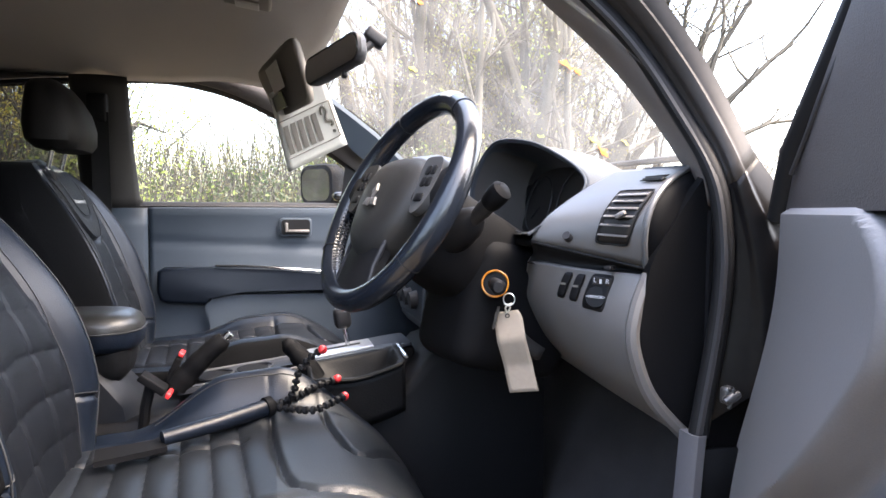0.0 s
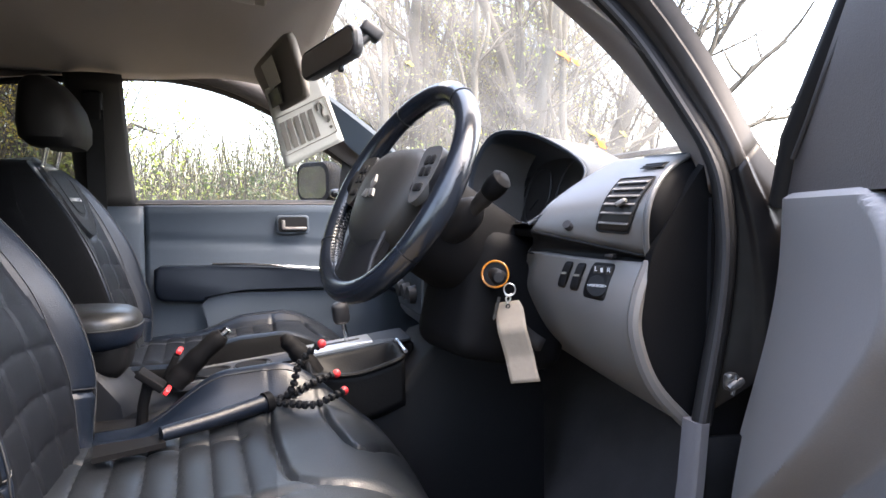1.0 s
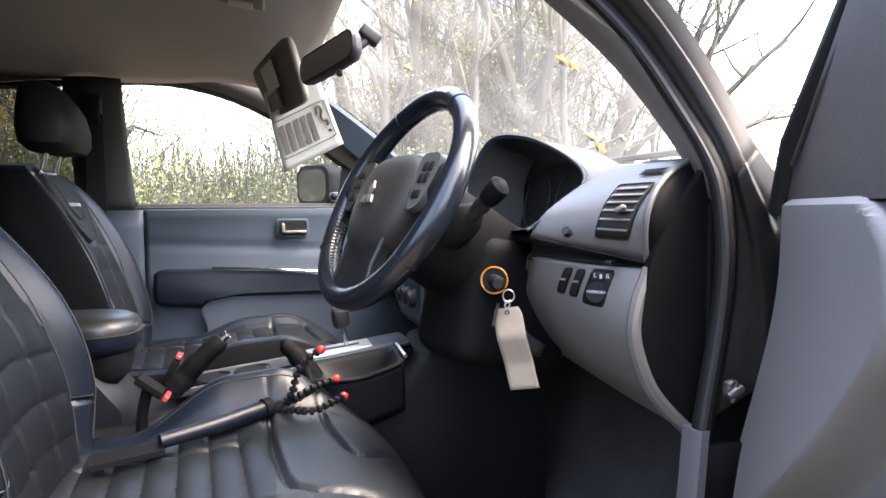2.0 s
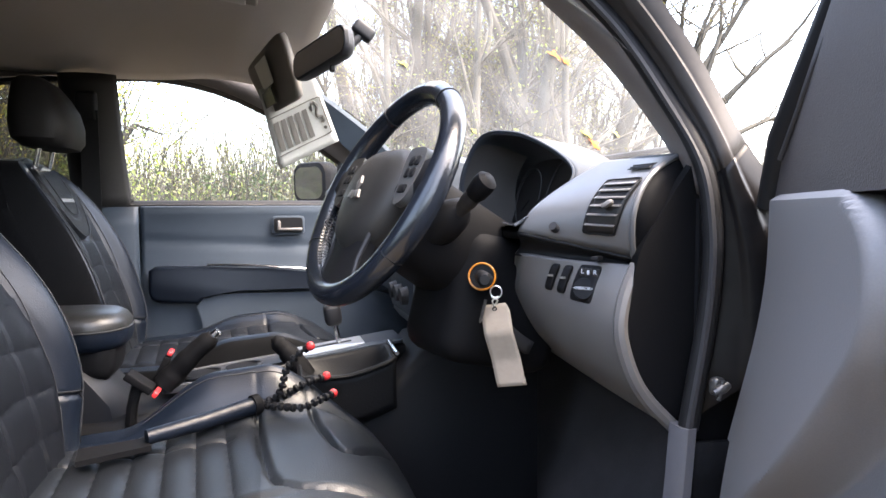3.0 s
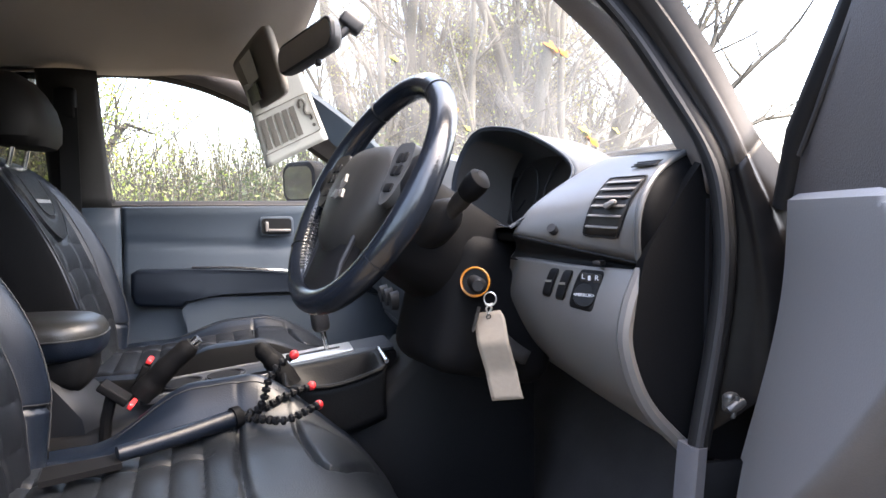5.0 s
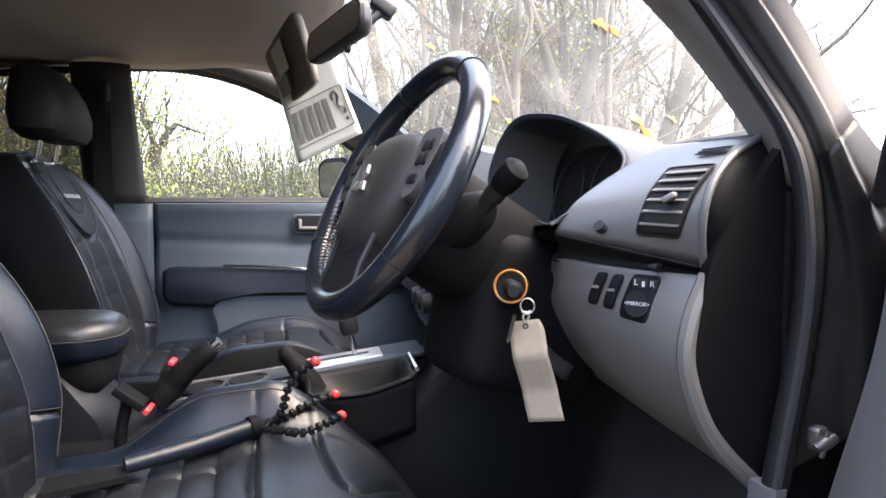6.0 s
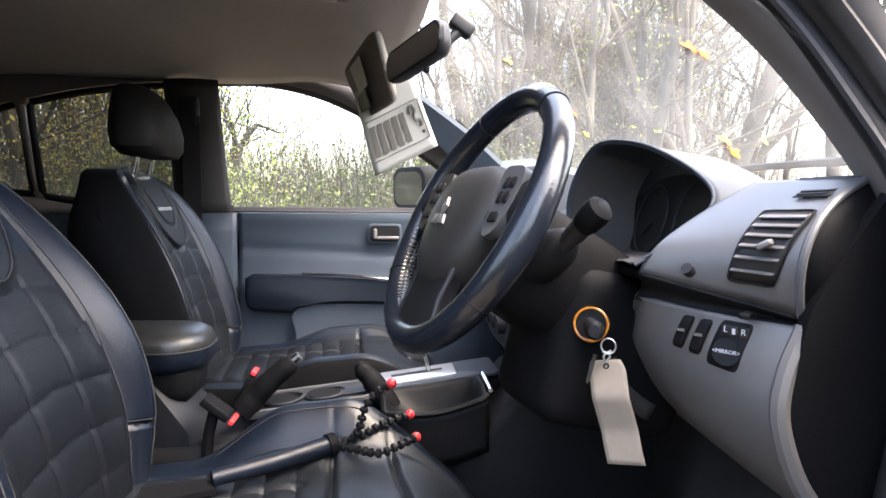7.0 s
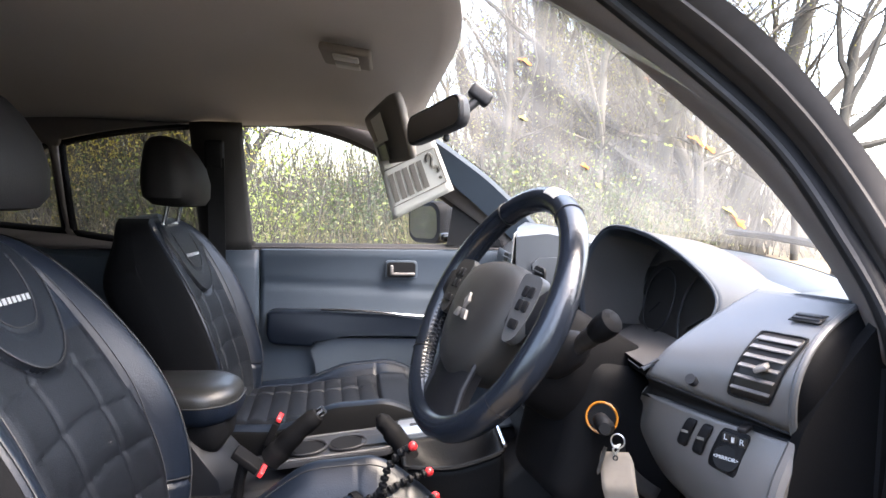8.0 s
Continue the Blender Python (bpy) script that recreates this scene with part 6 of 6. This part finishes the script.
for ang, far, i in PLOTS:
    x, y = far * math.sin(radians(ang)), far * math.cos(radians(ang))
    m = Matrix.Translation((x, y, 0)) @ Matrix.Rotation(rng.uniform(0, 6.28), 4, "Z")
    s = rng.uniform(0.8, 1.2)
    if i in used:
        t2 = copy_thing(TREES[i], m)
    else:
        t2 = TREES[i]
        t2.matrix_world = m
        used.add(i)
    t2.scale = (s, s, s)
# beyond the doorway post: limbs rising and reaching out to the side
AWAY = Vector((0.78, -0.62, 0))
lone = spreading_tree("bare tree with long limbs reaching sideways", [(0, 0, -0.05), (0.05, 0, 1.4), (0.0, 0.1, 2.8), (0.1, 0.0, 4.2)], [
    (2.3, AWAY * 1.0 + Vector((0, 0, 0.30)), 2.6, 0.075), (2.6, AWAY * 0.8 + Vector((0, 0, 0.75)), 3.2, 0.085), (2.8, AWAY * 0.35 + Vector((0, 0, 1)), 3.0, 0.07),
    (3.2, AWAY * 0.15 + Vector((0, 0, 1)), 2.8, 0.06), (3.6, AWAY * -0.5 + Vector((0, 0, 1)), 2.6, 0.06), (4.1, AWAY * 0.5 + Vector((0, 0, 1)), 2.2, 0.05)], 31)
lone.matrix_world = Matrix.Translation((7.6, 8.9, 0))
lone = spreading_tree("slender bare tree with upright twigs", [(0, 0, -0.05), (0.0, 0.05, 1.5), (0.06, 0.0, 3.2), (0.1, 0.05, 5.0)], [
    (2.0, AWAY * 0.3 + Vector((0, 0, 1)), 2.4, 0.05), (2.8, AWAY * -0.4 + Vector((0, 0, 1)), 2.2, 0.05), (3.4, AWAY * 0.5 + Vector((0, 0, 0.9)), 2.2, 0.045), (4.2, AWAY * -0.2 + Vector((0, 0, 1)), 2.0, 0.04), (4.9, AWAY * 0.2 + Vector((0, 0, 1)), 1.8, 0.04)], 37, 500, 0.10)
lone.matrix_world = Matrix.Translation((10.2, 14.0, 0))
for ang, far, turn, size in ((11.5, 8.6, 70, 0.95), (16.0, 9.4, 200, 1.05), (20.5, 8.4, 320, 0.9), (25.5, 9.8, 140, 1.1), (29.5, 9.2, 250, 0.95)):
    tree = copy_thing(lone, Matrix.Translation((far * math.sin(radians(ang)), far * math.cos(radians(ang)), 0)) @ Matrix.Rotation(radians(turn), 4, "Z"))
    tree.scale = (size, size, size)
fork = spreading_tree("dark forked tree with a crooked trunk and hanging twigs", [(-0.1, 0, -0.05), (-0.1, 0, 1.0), (0.02, 0.05, 1.7), (0.16, 0.0, 2.1), (0.34, 0.05, 2.35)], [
    (1.7, (-0.3, 0, 1), 1.1, 0.04), (2.0, (-0.3, 0.2, 1), 1.0, 0.035), (2.2, (0.1, 0, 1), 0.7, 0.025), (2.5, (0.6, 0.2, -0.3), 0.6, 0.025)], 43, 500, 0.09, BARK)
fork.matrix_world = Matrix.Translation((-2.15, 8.0, 0))


def thicket(name, label, seed, count, spot, height, stem_mat, leaf_mat, per_stem, leaf_size, thin=0.004):
    """Undergrowth: many thin stems, each with its leaves, in one mesh a material."""
    rng = random.Random(seed)
    vs, fs, lv, lf = [], [], [], []
    for _ in range(count):
        x, y = spot(rng)
        clump = min(1.0, max(0.0, 0.5 + 0.9 * noise.noise(Vector((0.75 * x, 0.75 * y, seed)))))
        h = height * rng.uniform(0.5, 1.0) * (0.65 + 0.6 * clump)
        p, d = Vector((x, y, -0.02)), Vector((rng.gauss(0, 0.18), rng.gauss(0, 0.18), 1)).normalized()
        path = [p.copy()]
        for _ in range(4):
            d = (d + Vector((rng.gauss(0, 0.13), rng.gauss(0, 0.13), 0))).normalized()
            p = p + d * h / 4
            path.append(p.copy())
        add_limb(vs, fs, path, [thin * (1 - 0.7 * i / 4) for i in range(5)], 3)
        if per_stem:
            leaf_quads(rng, path[1:], int(per_stem * 1.9 * clump ** 1.6), leaf_size, lv, lf, 0.10)
    ob = link_mesh(name, vs, fs, stem_mat, None, smooth=False)
    tagged(ob, label, "undergrowth", kind="stuff")
    if lv:
        lo = link_mesh(name + "_leaves", lv, lf, leaf_mat, None, smooth=False)
        tagged(lo, "small leaves of the undergrowth", "leaves", kind="stuff")


def arc(a0, a1, r0, r1):
    def spot(rng):
        q, r = radians(rng.uniform(a0, a1)), r0 + (r1 - r0) * rng.random()
        return r * math.sin(q), r * math.cos(q)
    return spot


thicket("reed_bed", "dense pale dry reeds and grass stems", 21, 8000, arc(-40, 30, 3.8, 9.0), 1.3, REED, REED, 6, 0.02, 0.006)
thicket("bank_scrub", "low scrub on the bank behind the reeds", 30, 2600, arc(-30, 30, 6.0, 8.5), 1.6, BARK, LEAF_DARK, 26, 0.030, 0.008)
thicket("brush", "tangle of thin bare twigs and saplings", 22, 900, arc(-60, 26, 4.0, 11.0), 2.2, BARK, LEAF_GREEN, 10, 0.024, 0.008)
thicket("bramble", "low bramble with yellow-green leaves", 23, 1200, arc(-48, 34, 3.2, 6.0), 1.2, BARK, LEAF_GREEN, 5, 0.013, 0.005)
thicket("hedge", "dark bushes behind the far side of the car", 33, 300, arc(-112, -62, 5.0, 8.0), 2.0, BARK, LEAF_DARK, 30, 0.04, 0.008)
# Unseen growth added behind the camera to cut the light through the doorway.
thicket("hedge", "unseen dark hedge, added to hold back light at the open door", 24, 2600, arc(112, 262, 4.6, 8.5), 2.3, BARK, LEAF_DARK, 26, 0.06, 0.008)
thicket("far_wood", "hazy far wood of thin bare stems", 29, 700, arc(6, 34, 14.0, 27.0), 7.5, BARK_GREY, LEAF_BUSH, 14, 0.04, 0.034)
thicket("sapling_scrub", "leafy yellow-green saplings before the wood", 34, 420, arc(5, 33, 8.0, 14.0), 4.4, BARK_GREY, LEAF_BUSH, 44, 0.020, 0.012)
thicket("sapling_scrub", "pale green scrub over the reeds", 35, 1200, arc(-17, 6, 8.0, 13.0), 3.1, BARK, LEAF_BUSH, 55, 0.014, 0.010)
thicket("far_wood", "hazy far wood of thin bare stems", 25, 3600, arc(-104, -17, 9.0, 24.0), 6.5, BARK, LEAF_DARK, 5, 0.04, 0.022)
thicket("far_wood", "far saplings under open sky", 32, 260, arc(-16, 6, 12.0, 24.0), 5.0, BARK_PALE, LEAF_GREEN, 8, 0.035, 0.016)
thicket("far_twigs", "far bare stems beyond the clearing, haze put into their pale colour", 26, 1000, arc(34, 75, 18.0, 32.0), 5.6, BARK_PALE, LEAF_GREEN, 0, 0.05, 0.026)
thicket("leafy_bush", "bush with yellow-green leaves beside the car", 27, 150, arc(-21, -14, 4.4, 5.2), 1.9, BARK, LEAF_GREEN, 40, 0.018, 0.006)
thicket("autumn_bush", "tall bush with yellow autumn leaves", 28, 110, arc(-31, -26, 6.5, 8.5), 3.5, BARK, LEAF_YELLOW, 60, 0.02, 0.007)
